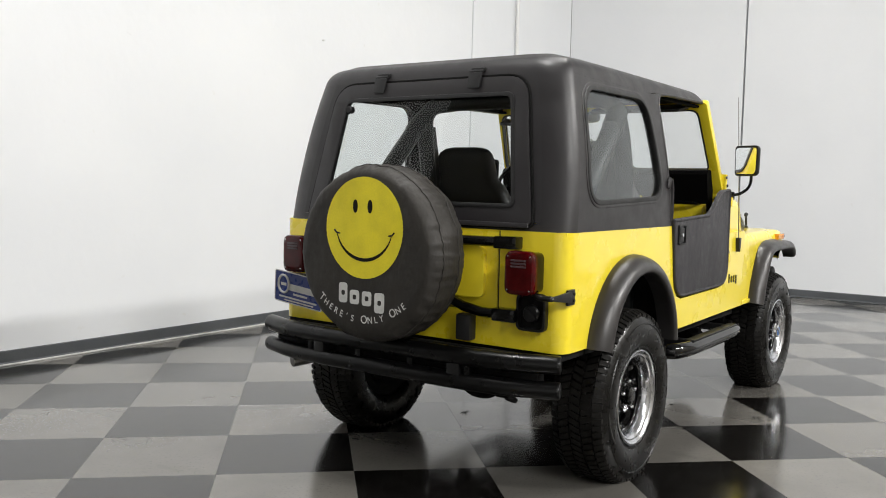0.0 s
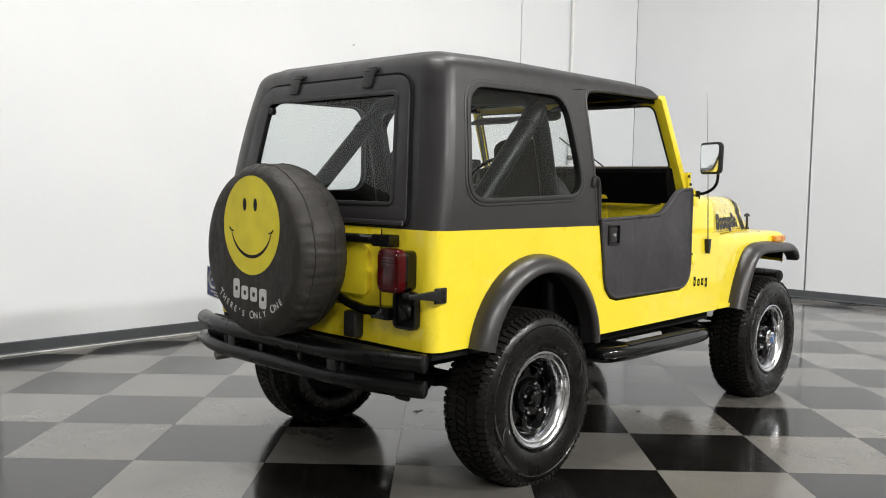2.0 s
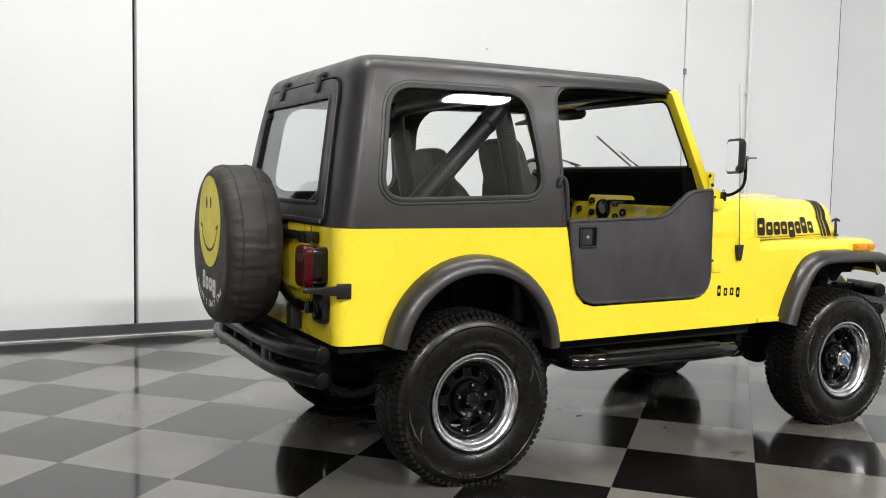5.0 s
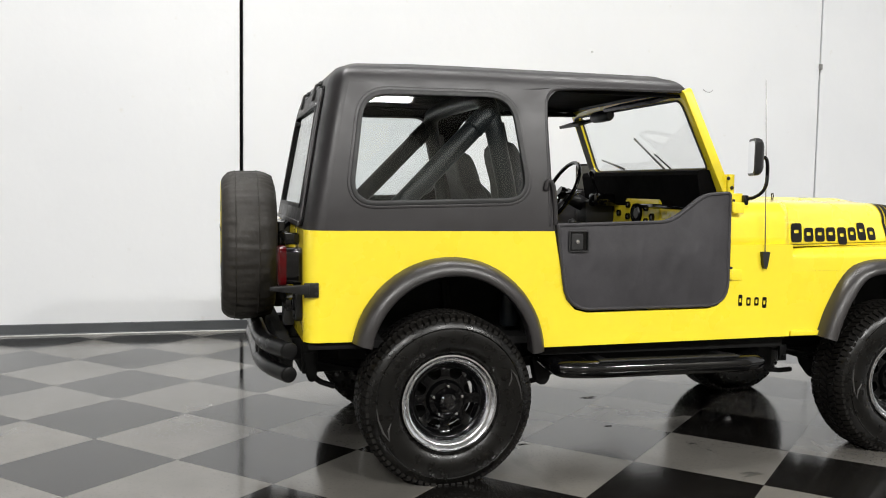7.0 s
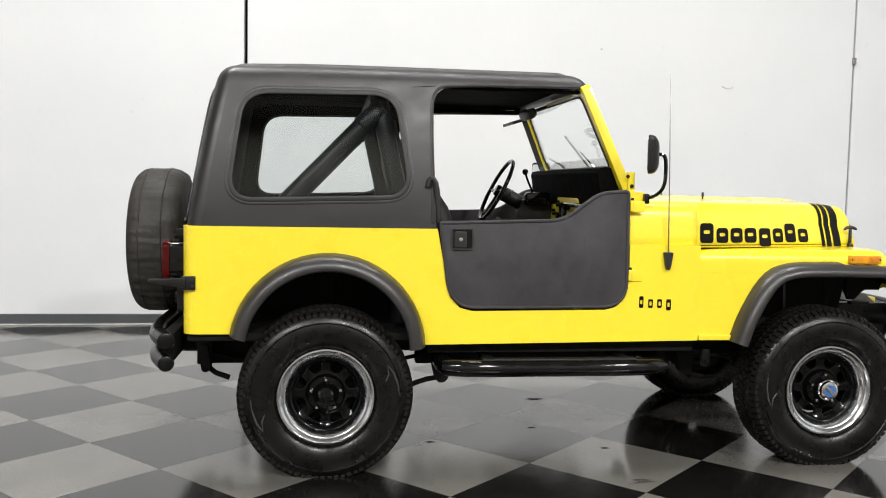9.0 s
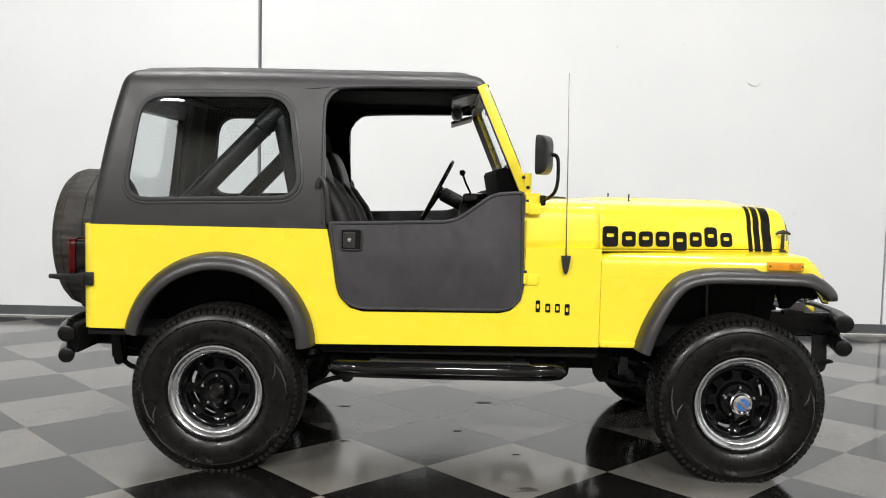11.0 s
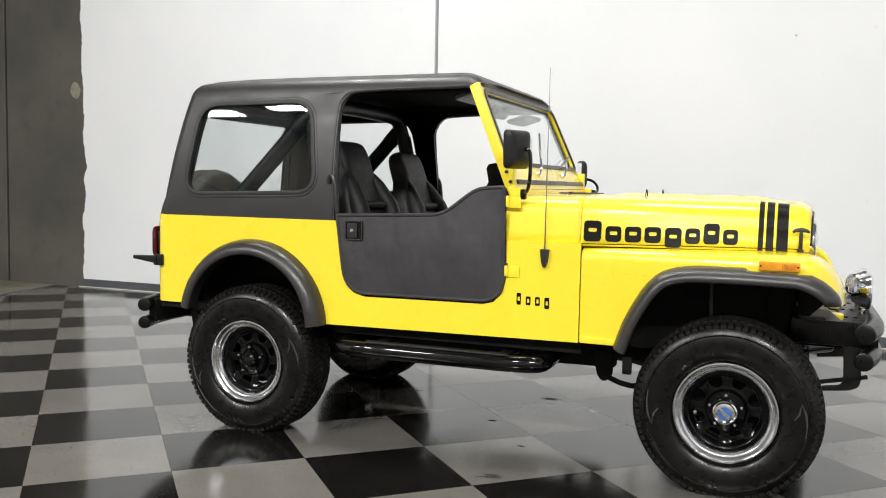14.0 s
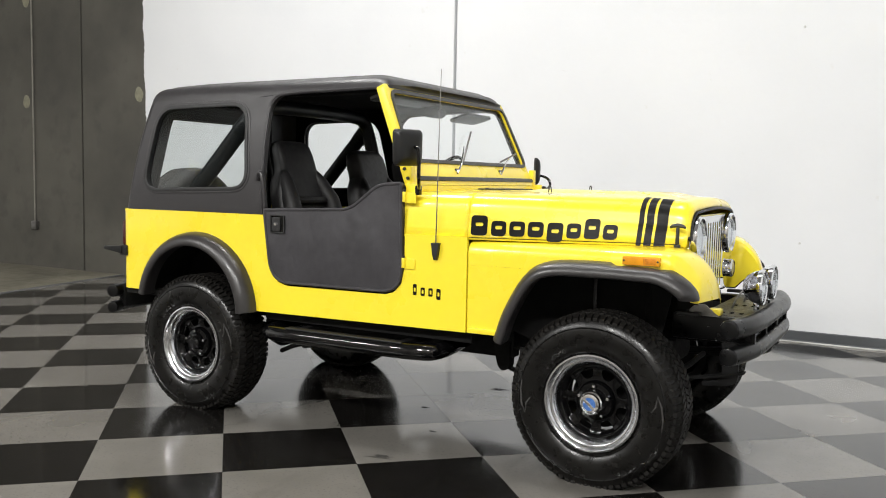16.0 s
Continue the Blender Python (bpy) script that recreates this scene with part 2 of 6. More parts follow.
def bevelled(bm, width, segments=2, angle=30):
    if width > 0:
        edges = [e for e in bm.edges if len(e.link_faces) == 2 and e.calc_face_angle(0) > radians(angle)]
        bmesh.ops.bevel(bm, geom=edges, offset=width, segments=segments, affect="EDGES", profile=0.6, clamp_overlap=True)
    return bm


def block(x0, x1, y0, y1, z0, z1, bevel=0.0, segments=2):
    bm = bmesh.new()
    bmesh.ops.create_cube(bm, size=1, matrix=Matrix.Translation(((x0 + x1) / 2, (y0 + y1) / 2, (z0 + z1) / 2))
                          @ Matrix.Diagonal((abs(x1 - x0), abs(y1 - y0), abs(z1 - z0), 1)))
    return bevelled(bm, bevel, segments)


AXES = {"x": lambda a, b, h: Vector((h, a, b)), "y": lambda a, b, h: Vector((a, h, b)), "z": lambda a, b, h: Vector((a, b, h))}


def panel(outer, axis, h0, h1, holes=(), bevel=0.0, fit=None, cuts=()):
    """A plate with an outline, holes and a thickness. fit(v) bends it afterwards."""
    bm = bmesh.new()
    put = AXES[axis]
    edges = []
    for loop in (outer, *holes):
        vs = [bm.verts.new(put(a, b, h0)) for a, b in loop]
        edges += [bm.edges.new((vs[i], vs[(i + 1) % len(vs)])) for i in range(len(vs))]
    bmesh.ops.triangle_fill(bm, use_beauty=True, use_dissolve=False, edges=edges, normal=put(0, 0, 1))
    faces = bm.faces[:]
    got = bmesh.ops.extrude_face_region(bm, geom=faces)
    lifted = [g for g in got["geom"] if isinstance(g, bmesh.types.BMVert)]
    bmesh.ops.translate(bm, vec=put(0, 0, h1 - h0), verts=lifted)
    bmesh.ops.recalc_face_normals(bm, faces=bm.faces[:])
    bevelled(bm, bevel, 2, 50)
    for c in cuts:
        bmesh.ops.bisect_plane(bm, geom=bm.verts[:] + bm.edges[:] + bm.faces[:], plane_co=put(0, c, 0), plane_no=put(0, 1, 0))
    if fit:
        for v in bm.verts:
            v.co = fit(v.co)
    return bm


def rounded(corners, r, n=6):
    """A closed outline with its corners rounded; a corner may carry its own radius as a third number."""
    out = []
    k = len(corners)
    for i in range(k):
        p, q, s = (Vector(corners[j % k][:2]) for j in (i - 1, i, i + 1))
        rad = corners[i][2] if len(corners[i]) > 2 else r
        a, b = (p - q), (s - q)
        rad = min(rad, a.length * 0.49, b.length * 0.49)
        a0, b0 = q + a.normalized() * rad, q + b.normalized() * rad
        for j in range(n + 1):
            t = j / n
            out.append(tuple(a0 * (1 - t) ** 2 + q * 2 * t * (1 - t) + b0 * t ** 2))
    return out


def grown(loop, d):
    """The outline pushed outwards by d (anticlockwise or clockwise alike)."""
    c = sum((Vector(p) for p in loop), Vector((0, 0))) / len(loop)
    k = len(loop)
    area = sum(loop[i][0] * loop[(i + 1) % k][1] - loop[(i + 1) % k][0] * loop[i][1] for i in range(k))
    sign = 1 if area > 0 else -1
    out = []
    for i in range(k):
        p, q, s = (Vector(loop[j % k]) for j in (i - 1, i, i + 1))
        t = (q - p).normalized() + (s - q).normalized()
        if t.length < 1e-6:
            t = s - p
        t.normalize()
        out.append((q.x + sign * t.y * d, q.y - sign * t.x * d))
    return out


def tube(pts, r, n=12, closed=False, cap=True, smooth_turns=0):
    """A round bar along a line of points; r may be one radius or one for each point."""
    pts = [Vector(p) for p in pts]
    for _ in range(smooth_turns):
        new_pts = [] if closed else [pts[0]]
        for i in range(len(pts) - (0 if closed else 1)):
            a, b = pts[i], pts[(i + 1) % len(pts)]
            new_pts += [a.lerp(b, 0.25), a.lerp(b, 0.75)]
        pts = new_pts + ([] if closed else [pts[-1]])
    rad = list(r) if isinstance(r, (list, tuple)) else [r] * len(pts)
    bm = bmesh.new()
    rings, up = [], None
    k = len(pts)
    for i, p in enumerate(pts):
        a = pts[(i - 1) % k] if (closed or i) else p
        b = pts[(i + 1) % k] if (closed or i < k - 1) else p
        d = (b - a).normalized()
        if up is None:
            up = d.orthogonal().normalized()
        up = (up - d * up.dot(d)).normalized()
        side = d.cross(up)
        rings.append([bm.verts.new(p + rad[i] * (math.cos(2 * math.pi * j / n) * up + math.sin(2 * math.pi * j / n) * side)) for j in range(n)])
    for i in range(k if closed else k - 1):
        a, b = rings[i], rings[(i + 1) % k]
        for j in range(n):
            bm.faces.new((a[j], a[(j + 1) % n], b[(j + 1) % n], b[j]))
    if cap and not closed:
        for ring in (rings[0], rings[-1]):
            bm.faces.new(ring)
        ends = [e for ring in (rings[0], rings[-1]) for e in {e for v in ring for e in v.link_edges} if e.verts[0] in ring and e.verts[1] in ring]
        bmesh.ops.bevel(bm, geom=ends, offset=min(rad) * 0.25, segments=2, affect="EDGES", profile=0.5)
    return bm


def lathe(profile, n=48, axis="y", at=(0, 0, 0), shut=False):
    """Profile of (radius, height along the axis) turned round it."""
    bm = bmesh.new()
    rings = []
    for r, h in profile:
        if r < 1e-5:
            rings.append([bm.verts.new((0, h, 0))])
        else:
            rings.append([bm.verts.new((r * math.cos(2 * math.pi * j / n), h, r * math.sin(2 * math.pi * j / n))) for j in range(n)])
    pairs = list(zip(rings, rings[1:])) + ([(rings[-1], rings[0])] if shut else [])
    for a, b in pairs:
        for j in range(n):
            q = [a[j % len(a)], a[(j + 1) % len(a)], b[(j + 1) % len(b)], b[j % len(b)]]
            q = list(dict.fromkeys(q))
            if len(q) > 2:
                bm.faces.new(q)
    turn = {"y": Matrix(), "x": Matrix.Rotation(-math.pi / 2, 4, "Z"), "z": Matrix.Rotation(math.pi / 2, 4, "X")}[axis]
    bmesh.ops.recalc_face_normals(bm, faces=bm.faces[:])
    return moved(bm, Matrix.Translation(at) @ turn)


def loft(sections, closed=False, cap=False):
    """A skin over sections with the same number of points."""
    bm = bmesh.new()
    rows = [[bm.verts.new(p) for p in s] for s in sections]
    for a, b in zip(rows, rows[1:]):
        k = len(a)
        for j in range(k if closed else k - 1):
            bm.faces.new((a[j], a[(j + 1) % k], b[(j + 1) % k], b[j]))
    if cap:
        bm.faces.new(rows[0])
        bm.faces.new(rows[-1])
    return bm


def shell(ob, thickness, offset=-1.0):
    s = ob.modifiers.new("thickness", "SOLIDIFY")
    s.thickness, s.offset = thickness, offset
    return ob


def arc(cx, cz, r, a0, a1, n):
    return [(cx + r * math.cos(radians(a0 + (a1 - a0) * i / n)), cz + r * math.sin(radians(a0 + (a1 - a0) * i / n))) for i in range(n + 1)]


def smooth01(t):
    t = max(0.0, min(1.0, t))
    return t * t * (3 - 2 * t)


# ---- the hall ----
WALL_Y, WALL_X, SOUTH_Y = 3.48, 7.68, -13.0
SEAMS = (-6.43, -0.725, 5.14)


def structure(ob, label, category):
    return tagged(ob, label, category, kind="structure")


# north wall: tilt-up panels with open joints before a dark backing
north = part("wall_north", block(-13.0, WALL_X + 0.3, WALL_Y + 0.16, WALL_Y + 0.30, -0.02, CEILING_Z), GAP_DARK)
structure(north, "tall tilt-up concrete wall painted white, bare grey at one end", "wall")
edges_x = (-13.0, *SEAMS, WALL_X)
for a, b in zip(edges_x, edges_x[1:]):
    wide = 0.016 if b < 0 or a < 0 else 0.012
    part("wall_panel", block(a + wide * (a > -13), b - (0.016 if b < 3 else 0.007) * (b < WALL_X), WALL_Y, WALL_Y + 0.15, -0.01, CEILING_Z, 0.004, 1), WALL, north)
east = part("wall_east", block(WALL_X + 0.16, WALL_X + 0.3, SOUTH_Y, WALL_Y + 0.3, -0.02, CEILING_Z), GAP_DARK)
structure(east, "tall concrete wall painted white, its unseen end darkened", "wall")
# southern panels are out of view, darkened to dim the side-window reflection
for a, b in ((SOUTH_Y, -10.6), (-10.6, -4.80), (-4.80, 1.03), (1.03, WALL_Y - 0.002)):
    part("wall_panel", block(WALL_X, WALL_X + 0.15, a + 0.012, b - 0.012 * (b < 3), -0.01, CEILING_Z, 0.004, 1), WALL if a > -6 else FAR_WALL, east)
# added unseen wall, kept dark to dim reflections
structure(part("wall_south", block(-13.0, WALL_X + 0.3, SOUTH_Y - 0.3, SOUTH_Y, -0.02, CEILING_Z), FAR_WALL), "unseen dark wall added to close the hall", "wall")
# added unseen wall that acts as a reflector for the vehicle's back
structure(part("wall_west", block(-13.3, -13.0, SOUTH_Y - 0.3, WALL_Y + 0.3, -0.02, CEILING_Z), WEST_WALL), "unseen white wall added to bounce light onto the tail", "wall")
structure(part("ceiling", block(-13.3, WALL_X + 0.3, SOUTH_Y - 0.3, WALL_Y + 0.3, CEILING_Z, CEILING_Z + 0.15), CEILING_PAINT), "high pale painted ceiling", "ceiling")

# vinyl base along the painted walls, with a pale bead of sealant at its foot
base = part("baseboard", panel([(0.0, 0.0), (-0.022, 0.0), (-0.020, 0.008), (-0.010, 0.016), (-0.009, 0.088), (-0.005, 0.094), (0.0, 0.094)], "x", -5.30, WALL_X - 0.011,
                               fit=lambda v: v + Vector((0, WALL_Y - 0.001, 0.004))), BASEBOARD)
structure(base, "grey vinyl wall base along the painted wall", "baseboard")
base_e = part("baseboard", panel([(0.0, 0.0), (-0.022, 0.0), (-0.020, 0.008), (-0.010, 0.016), (-0.009, 0.088), (-0.005, 0.094), (0.0, 0.094)], "y", SOUTH_Y, WALL_Y - 0.024,
                                 fit=lambda v: v + Vector((WALL_X - 0.001, 0, 0.004))), BASEBOARD)
structure(base_e, "grey vinyl wall base along the painted wall", "baseboard")
bead = part("trim", tube([(x, WALL_Y - 0.026 + 0.004 * math.sin(x * 3.1), 0.004) for x in np.arange(-5.28, WALL_X, 0.12)], 0.009, 6), WAX)
structure(bead, "pale sealant bead at the foot of the wall base", "trim")

# floor: slab, bare concrete at the far end, and the chequered tiles laid on it
floor = part("floor", block(-13.3, WALL_X + 0.3, SOUTH_Y - 0.3, WALL_Y + 0.3, -0.20, -0.012), SLAB)
structure(floor, "chequered floor of polished black and grey tiles", "floor")


def tile_end(y):
    return -5.22 - 0.23 * (y - 1.7)


bare = panel([(-13.0, SOUTH_Y), (tile_end(SOUTH_Y) - 0.02, SOUTH_Y), (tile_end(WALL_Y) - 0.02, WALL_Y - 0.003), (-13.0, WALL_Y - 0.003)], "z", -0.011, 0.001)
structure(part("floor_concrete", bare, CONCRETE_FLOOR), "worn bare concrete floor beyond the tiles", "floor")
edge = tube([(tile_end(y) - 0.012 + 0.012 * math.sin(y * 2.3), y, 0.0) for y in np.arange(SOUTH_Y + 0.1, WALL_Y, 0.15)], 0.012, 6)
structure(part("trim", edge, SLAB), "dark strip where the tiles end", "trim")

# wall fittings
pipe = thing("wall_conduit", "white painted conduit with small valve on the wall", "conduit", at=(6.11, WALL_Y - 0.045, 0))
part("pipe", tube([(0, 0, 0.10), (0, 0, CEILING_Z)], 0.022, 12), WHITE_METAL, pipe)
for z in (0.6, 2.4, 4.2):
    part("clamp", block(-0.035, 0.035, -0.004, 0.045, z, z + 0.03, 0.004), GALVANISED, pipe)
part("valve", merge(lathe([(0, -0.03), (0.03, -0.03), (0.034, 0), (0.03, 0.03), (0, 0.03)], 16, "z", (0, 0, 1.66)),
                    tube([(0, -0.02, 1.66), (0, -0.075, 1.66)], 0.010, 8), block(-0.012, 0.085, -0.085, -0.068, 1.655, 1.675, 0.004)), STEEL, pipe, "dull metal valve with lever")
cond = thing("wall_conduit", "thin pale conduit ending in a small box on bare concrete", "conduit", at=(-7.42, WALL_Y - 0.03, 0))
part("pipe", tube([(0, 0, 0.62), (0, 0, CEILING_Z)], 0.011, 10), DULL_PIPE, cond)
part("outlet_box", block(-0.05, 0.05, -0.03, 0.028, 0.52, 0.64, 0.008), STEEL, cond)
for x, z in ((-5.33, 2.33), (-7.60, 2.30), (-7.58, 3.70)):
    bm = lathe([(0, -0.006), (0.055, -0.005), (0.075, 0.0), (0.075, 0.004)], 18, "y", (0, 0, 0))
    for v in bm.verts:
        v.co *= 1 + 0.18 * noise.noise(v.co * 22 + Vector((x, z, 0)))
    plug = part("plaster_patch", moved(bm, Matrix.Diagonal((1.0, 1, 1.25, 1))), PATCH)
    plug.location = (x, WALL_Y - 0.001, z)
    tagged(plug, "round pale plaster patch over a lifting hole", "patch", "plaster patches")
for x, z in ((2.57, 2.62), (2.61, 0.835)):
    hook = part("wall_hook", merge(lathe([(0, -0.008), (0.007, -0.008), (0.010, 0.0)], 12, "y"),
                                   tube([(0, -0.008, 0), (0, -0.020, -0.004), (0.007, -0.022, 0.006)], 0.0025, 6)), GALVANISED)
    hook.location = (x, WALL_Y, z)
    tagged(hook, "small metal screw hook in the white wall", "hook", "screw hooks")
for x, z, k in ((3.84, 2.30, 1), (0.46, 2.36, -1)):
    mark = part("wall_scuff", tube([(-0.055, 0, 0.012), (-0.02 * k, -0.001, -0.012), (0.03, -0.001, -0.014), (0.055, 0, 0.010 * k)], 0.0022, 5, smooth_turns=1), FLARE if k > 0 else GALVANISED)
    mark.location = (x, WALL_Y - 0.001, z)
    mark.scale = (1, 1, 1) if k > 0 else (0.45, 0.6, 0.45)
    tagged(mark, "thin curved scuff mark on the white wall", "scuff", "wall scuffs")
nub = part("wall_anchor", block(-0.018, 0.018, -0.02, 0.0, -0.03, 0.03, 0.005), STEEL)
nub.location = (5.14, WALL_Y, 2.60)
tagged(nub, "small metal anchor beside the panel joint", "anchor")

# long high-bay lamps
strip = thing("ceiling_light", "unseen long white high-bay lamp hung below the ceiling", "lamp", "high-bay lamps", (LAMP_SPOTS[0][0], LAMP_SPOTS[0][1], LAMP_Z))
part("housing", panel([(-0.38, 0.0), (-0.29, 0.10), (0.29, 0.10), (0.38, 0.0)], "x", -0.64, 0.64, bevel=0.004), WHITE_METAL, strip)
for sy in (-0.15, 0.15):
    part("diffuser", block(-0.60, 0.60, sy - 0.12, sy + 0.12, -0.012, -0.001, 0.003, 1), DIFFUSER, strip)
for sx in (-0.4, 0.4):
    part("hanger", tube([(sx, 0, 0.095), (sx, 0, CEILING_Z - LAMP_Z)], 0.004, 6), STEEL, strip)
# the added fill lamps take the same housing as the others
for x, y, watts in LAMP_SPOTS[1:]:
    copy_thing(strip, pose(x, y, LAMP_Z))
for x, y, watts in LAMP_SPOTS:
    lamp = bpy.data.lights.new("high_bay", "AREA")
    lamp.shape, lamp.size, lamp.size_y, lamp.energy, lamp.color = "RECTANGLE", 1.20, 0.62, watts, (1.0, 0.990, 0.968)
    new("high_bay", lamp).matrix_world = pose(x, y, LAMP_Z - 0.02)


# ---- the vehicle ----
BELT, BODY_W, REAR_X = 1.108, 0.757, -0.62
SIDES = (-1, 1)
car = thing("off_road_vehicle", "bright yellow off-road vehicle with black hardtop and chunky tyres", "car")


def side_fit(s, y):
    """Turns plates drawn at depth h into plates h inside the body side."""
    return lambda v: Vector((v.x, s * (y - v.y), v.z))


REAR_ARCH = arc(0.012, 0.56, 0.414, 170, 3, 20)
DOOR = rounded([(0.493, 1.146, 0.02), (0.548, 0.742, 0.13), (1.391, 0.748, 0.13), (1.384, 1.303, 0.03), (1.235, 1.292, 0.05), (1.065, 1.165, 0.06)], 0.05, 7)


def body_side(s):
    outline = [(-0.56, 0.634), (-0.398, 0.634), *REAR_ARCH[1:-1], (0.428, 0.583), (1.735, 0.597), (1.735, 1.045), (1.392, 1.045)]
    outline += [(1.392, 0.88), (1.375, 0.80), (1.33, 0.755), (1.28, 0.742), (0.66, 0.736), (0.60, 0.752), (0.555, 0.80), (0.540, 0.87), (0.494, BELT), (-0.56, BELT)]
    corner = [[(REAR_X + 0.06 + 0.06 * math.cos(radians(a)), s * (BODY_W - 0.06 + 0.06 * math.sin(radians(a))), z) for a in range(90, 181, 10)]
              for z in (0.634, 0.64, 1.10, BELT)]
    bm = merge(panel(outline, "y", 0.0, 0.018, fit=side_fit(s, BODY_W)), loft(corner))
    bmesh.ops.remove_doubles(bm, verts=bm.verts[:], dist=0.0006)
    return bm


tub = part("body_tub", panel([(-0.70, 0.634), (0.70, 0.634), (0.70, BELT), (-0.70, BELT)], "x", REAR_X, REAR_X + 0.018), YELLOW, car, "glossy yellow steel tub with round rear corners")
for s in SIDES:
    part("side_panel", body_side(s), YELLOW, tub)
    part("tub_rim", block(-0.60, 0.48, s * 0.715, s * 0.745, BELT - 0.015, BELT, 0.003), YELLOW, tub)
part("bulkhead", block(1.36, 1.40, -0.74, 0.74, 0.62, 1.23, 0.01), YELLOW, tub)
part("floor_pan", merge(block(-0.60, 1.38, -0.735, 0.735, 0.60, 0.635, 0.005), block(0.46, 1.74, -0.70, 0.70, 0.535, 0.60, 0.01)), UNDER, tub)
for s in SIDES:
    part("wheel_well_liner", merge(loft([[(x, s * y, z) for x, z in arc(0.012, 0.56, 0.412, 175, 5, 16)] for y in (0.74, 0.46)]),
                                   block(-0.43, 0.45, s * 0.43, s * 0.46, 0.50, 1.00, 0.01), block(-0.44, 0.46, s * 0.45, s * 0.73, 0.985, 1.01, 0.01)), UNDER, tub)


# hood and cowl share one cross-section, tapering to the grille
def hood_w(x):
    return 0.738 - 0.262 * (x - 1.728) if x > 1.728 else 0.738 + 0.05 * (1.728 - x)


def hood_zt(x):
    """Nearly level, falling a little past the stripes, then rolled over the nose."""
    roll = 0.058 - math.sqrt(0.058 ** 2 - min(0.057, max(0.0, x - 2.627)) ** 2)
    return 1.264 - 0.004 * smooth01((x - 1.6) / 0.8) - 0.011 * smooth01((x - 2.44) / 0.18) - roll


HOOD_Z = 1.034


def hood_side(x, lift=0.0):
    """Right half of the section, from the lower edge up and over to the middle."""
    w, zt = hood_w(x) + lift, hood_zt(x) + lift
    k = smooth01((x - 1.75) / 0.75)
    r, lean = 0.082 + 0.024 * k, 0.016 + 0.029 * k
    cy, cz = w - lean - r, zt - 0.014 - r
    pts = [(w, HOOD_Z), (w - lean * 0.4, HOOD_Z + 0.05), (w - lean * 0.8, cz - 0.015)]
    pts += [(cy + r * math.cos(radians(a)), cz + r * math.sin(radians(a))) for a in range(0, 91, 15)]
    pts += [(cy * 0.66, zt - 0.007), (cy * 0.33, zt - 0.002), (0.0, zt)]
    bow = 0.014 * smooth01((x - 2.3) / 0.35)
    return [(x + bow * (1 - (y / w) ** 2), -y, z) for y, z in pts]


def hood_section(x):
    half = hood_side(x)
    return half + [(a, -b, c) for a, b, c in half[-2::-1]]


cowl = part("cowl", loft([hood_section(x) for x in (1.385, 1.40, 1.56, 1.70, 1.7265)]), YELLOW, car)
shell(cowl, 0.012)
part("cowl_vent", merge(*[block(1.486 + 0.0135 * i, 1.4925 + 0.0135 * i, -0.172, 0.172, 1.256, 1.2685, 0.001, 1) for i in range(12)], *[block(1.482, 1.645, y - 0.004, y + 0.004, 1.255, 1.2675, 0.001, 1) for y in (-0.172, 0.172)]), BLACK_TRIM, cowl)
part("washer_nozzle", merge(lathe([(0, 0.010), (0.007, 0.008), (0.009, 0.0)], 12, "z", (1.542, -0.19, 1.262)), block(1.536, 1.556, -0.195, -0.185, 1.264, 1.272, 0.002)), BLACK_TRIM, cowl)
hood = part("hood", loft([hood_section(x) for x in (1.7285, 1.74, 1.9, 2.1, 2.3, 2.42, 2.5, 2.55, 2.59, 2.61, 2.628, 2.642, 2.655, 2.665, 2.673, 2.679, 2.683)]), YELLOW, car, "yellow hood tapering to the grille, with black bars and stripes")
shell(hood, 0.012)
bulge = loft([[(x, y, hood_zt(x) - 0.007 + 0.017 * smooth01((x - 1.74) / 0.1) * smooth01((2.62 - x) / 0.2) * (1 - smooth01((abs(y) - 0.17) / 0.07))) for y in np.linspace(-0.26, 0.26, 17)]
              for x in (1.74, 1.80, 1.84, 2.0, 2.2, 2.4, 2.46, 2.52, 2.58, 2.62)])
part("hood_bulge", bulge, YELLOW, hood)


def on_hood(v):
    """Lays a plate drawn in (x, z) on the hood's right side."""
    side = hood_side(v.x, 0.0025)[:8]
    return Vector((v.x, -float(np.interp(v.z, [p[2] for p in side], [-p[1] for p in side])) - v.y, v.z))


# the hood's brand word: plain rounded shapes of the letters' sizes
def glyph(x0, x1, z0, z1):
    o = rounded([(x0, z0), (x1, z0), (x1, z1), (x0, z1)], 0.018, 4)
    xm, zm = (x0 + x1) / 2, z0 + (z1 - z0) * 0.56
    w, h = (x1 - x0) * 0.24, 0.0085
    slot = rounded([(xm - w, zm - h), (xm + w, zm - h), (xm + w, zm + h), (xm - w, zm + h)], 0.007, 3)
    return panel(o, "y", 0.0, 0.001, holes=(slot[::-1],), fit=on_hood)


for x0, x1, z0, z1 in ((1.741, 1.816, 1.055, 1.148), (1.834, 1.901, 1.055, 1.125), (1.916, 1.985, 1.055, 1.125), (1.999, 2.068, 1.055, 1.125),
                       (2.085, 2.154, 1.036, 1.124), (2.170, 2.231, 1.055, 1.123), (2.246, 2.311, 1.055, 1.146), (2.327, 2.388, 1.055, 1.121)):
    part("lettering_bar", glyph(x0, x1, z0, z1), PRINT_BLACK, hood)


def hood_point(x, k):
    """The k-th point of the section whose length along the vehicle is x, bow of the nose allowed for."""
    q = x
    for _ in range(4):
        q -= hood_side(q, 0.0025)[k][0] - x
    return hood_side(q, 0.0025)[k]


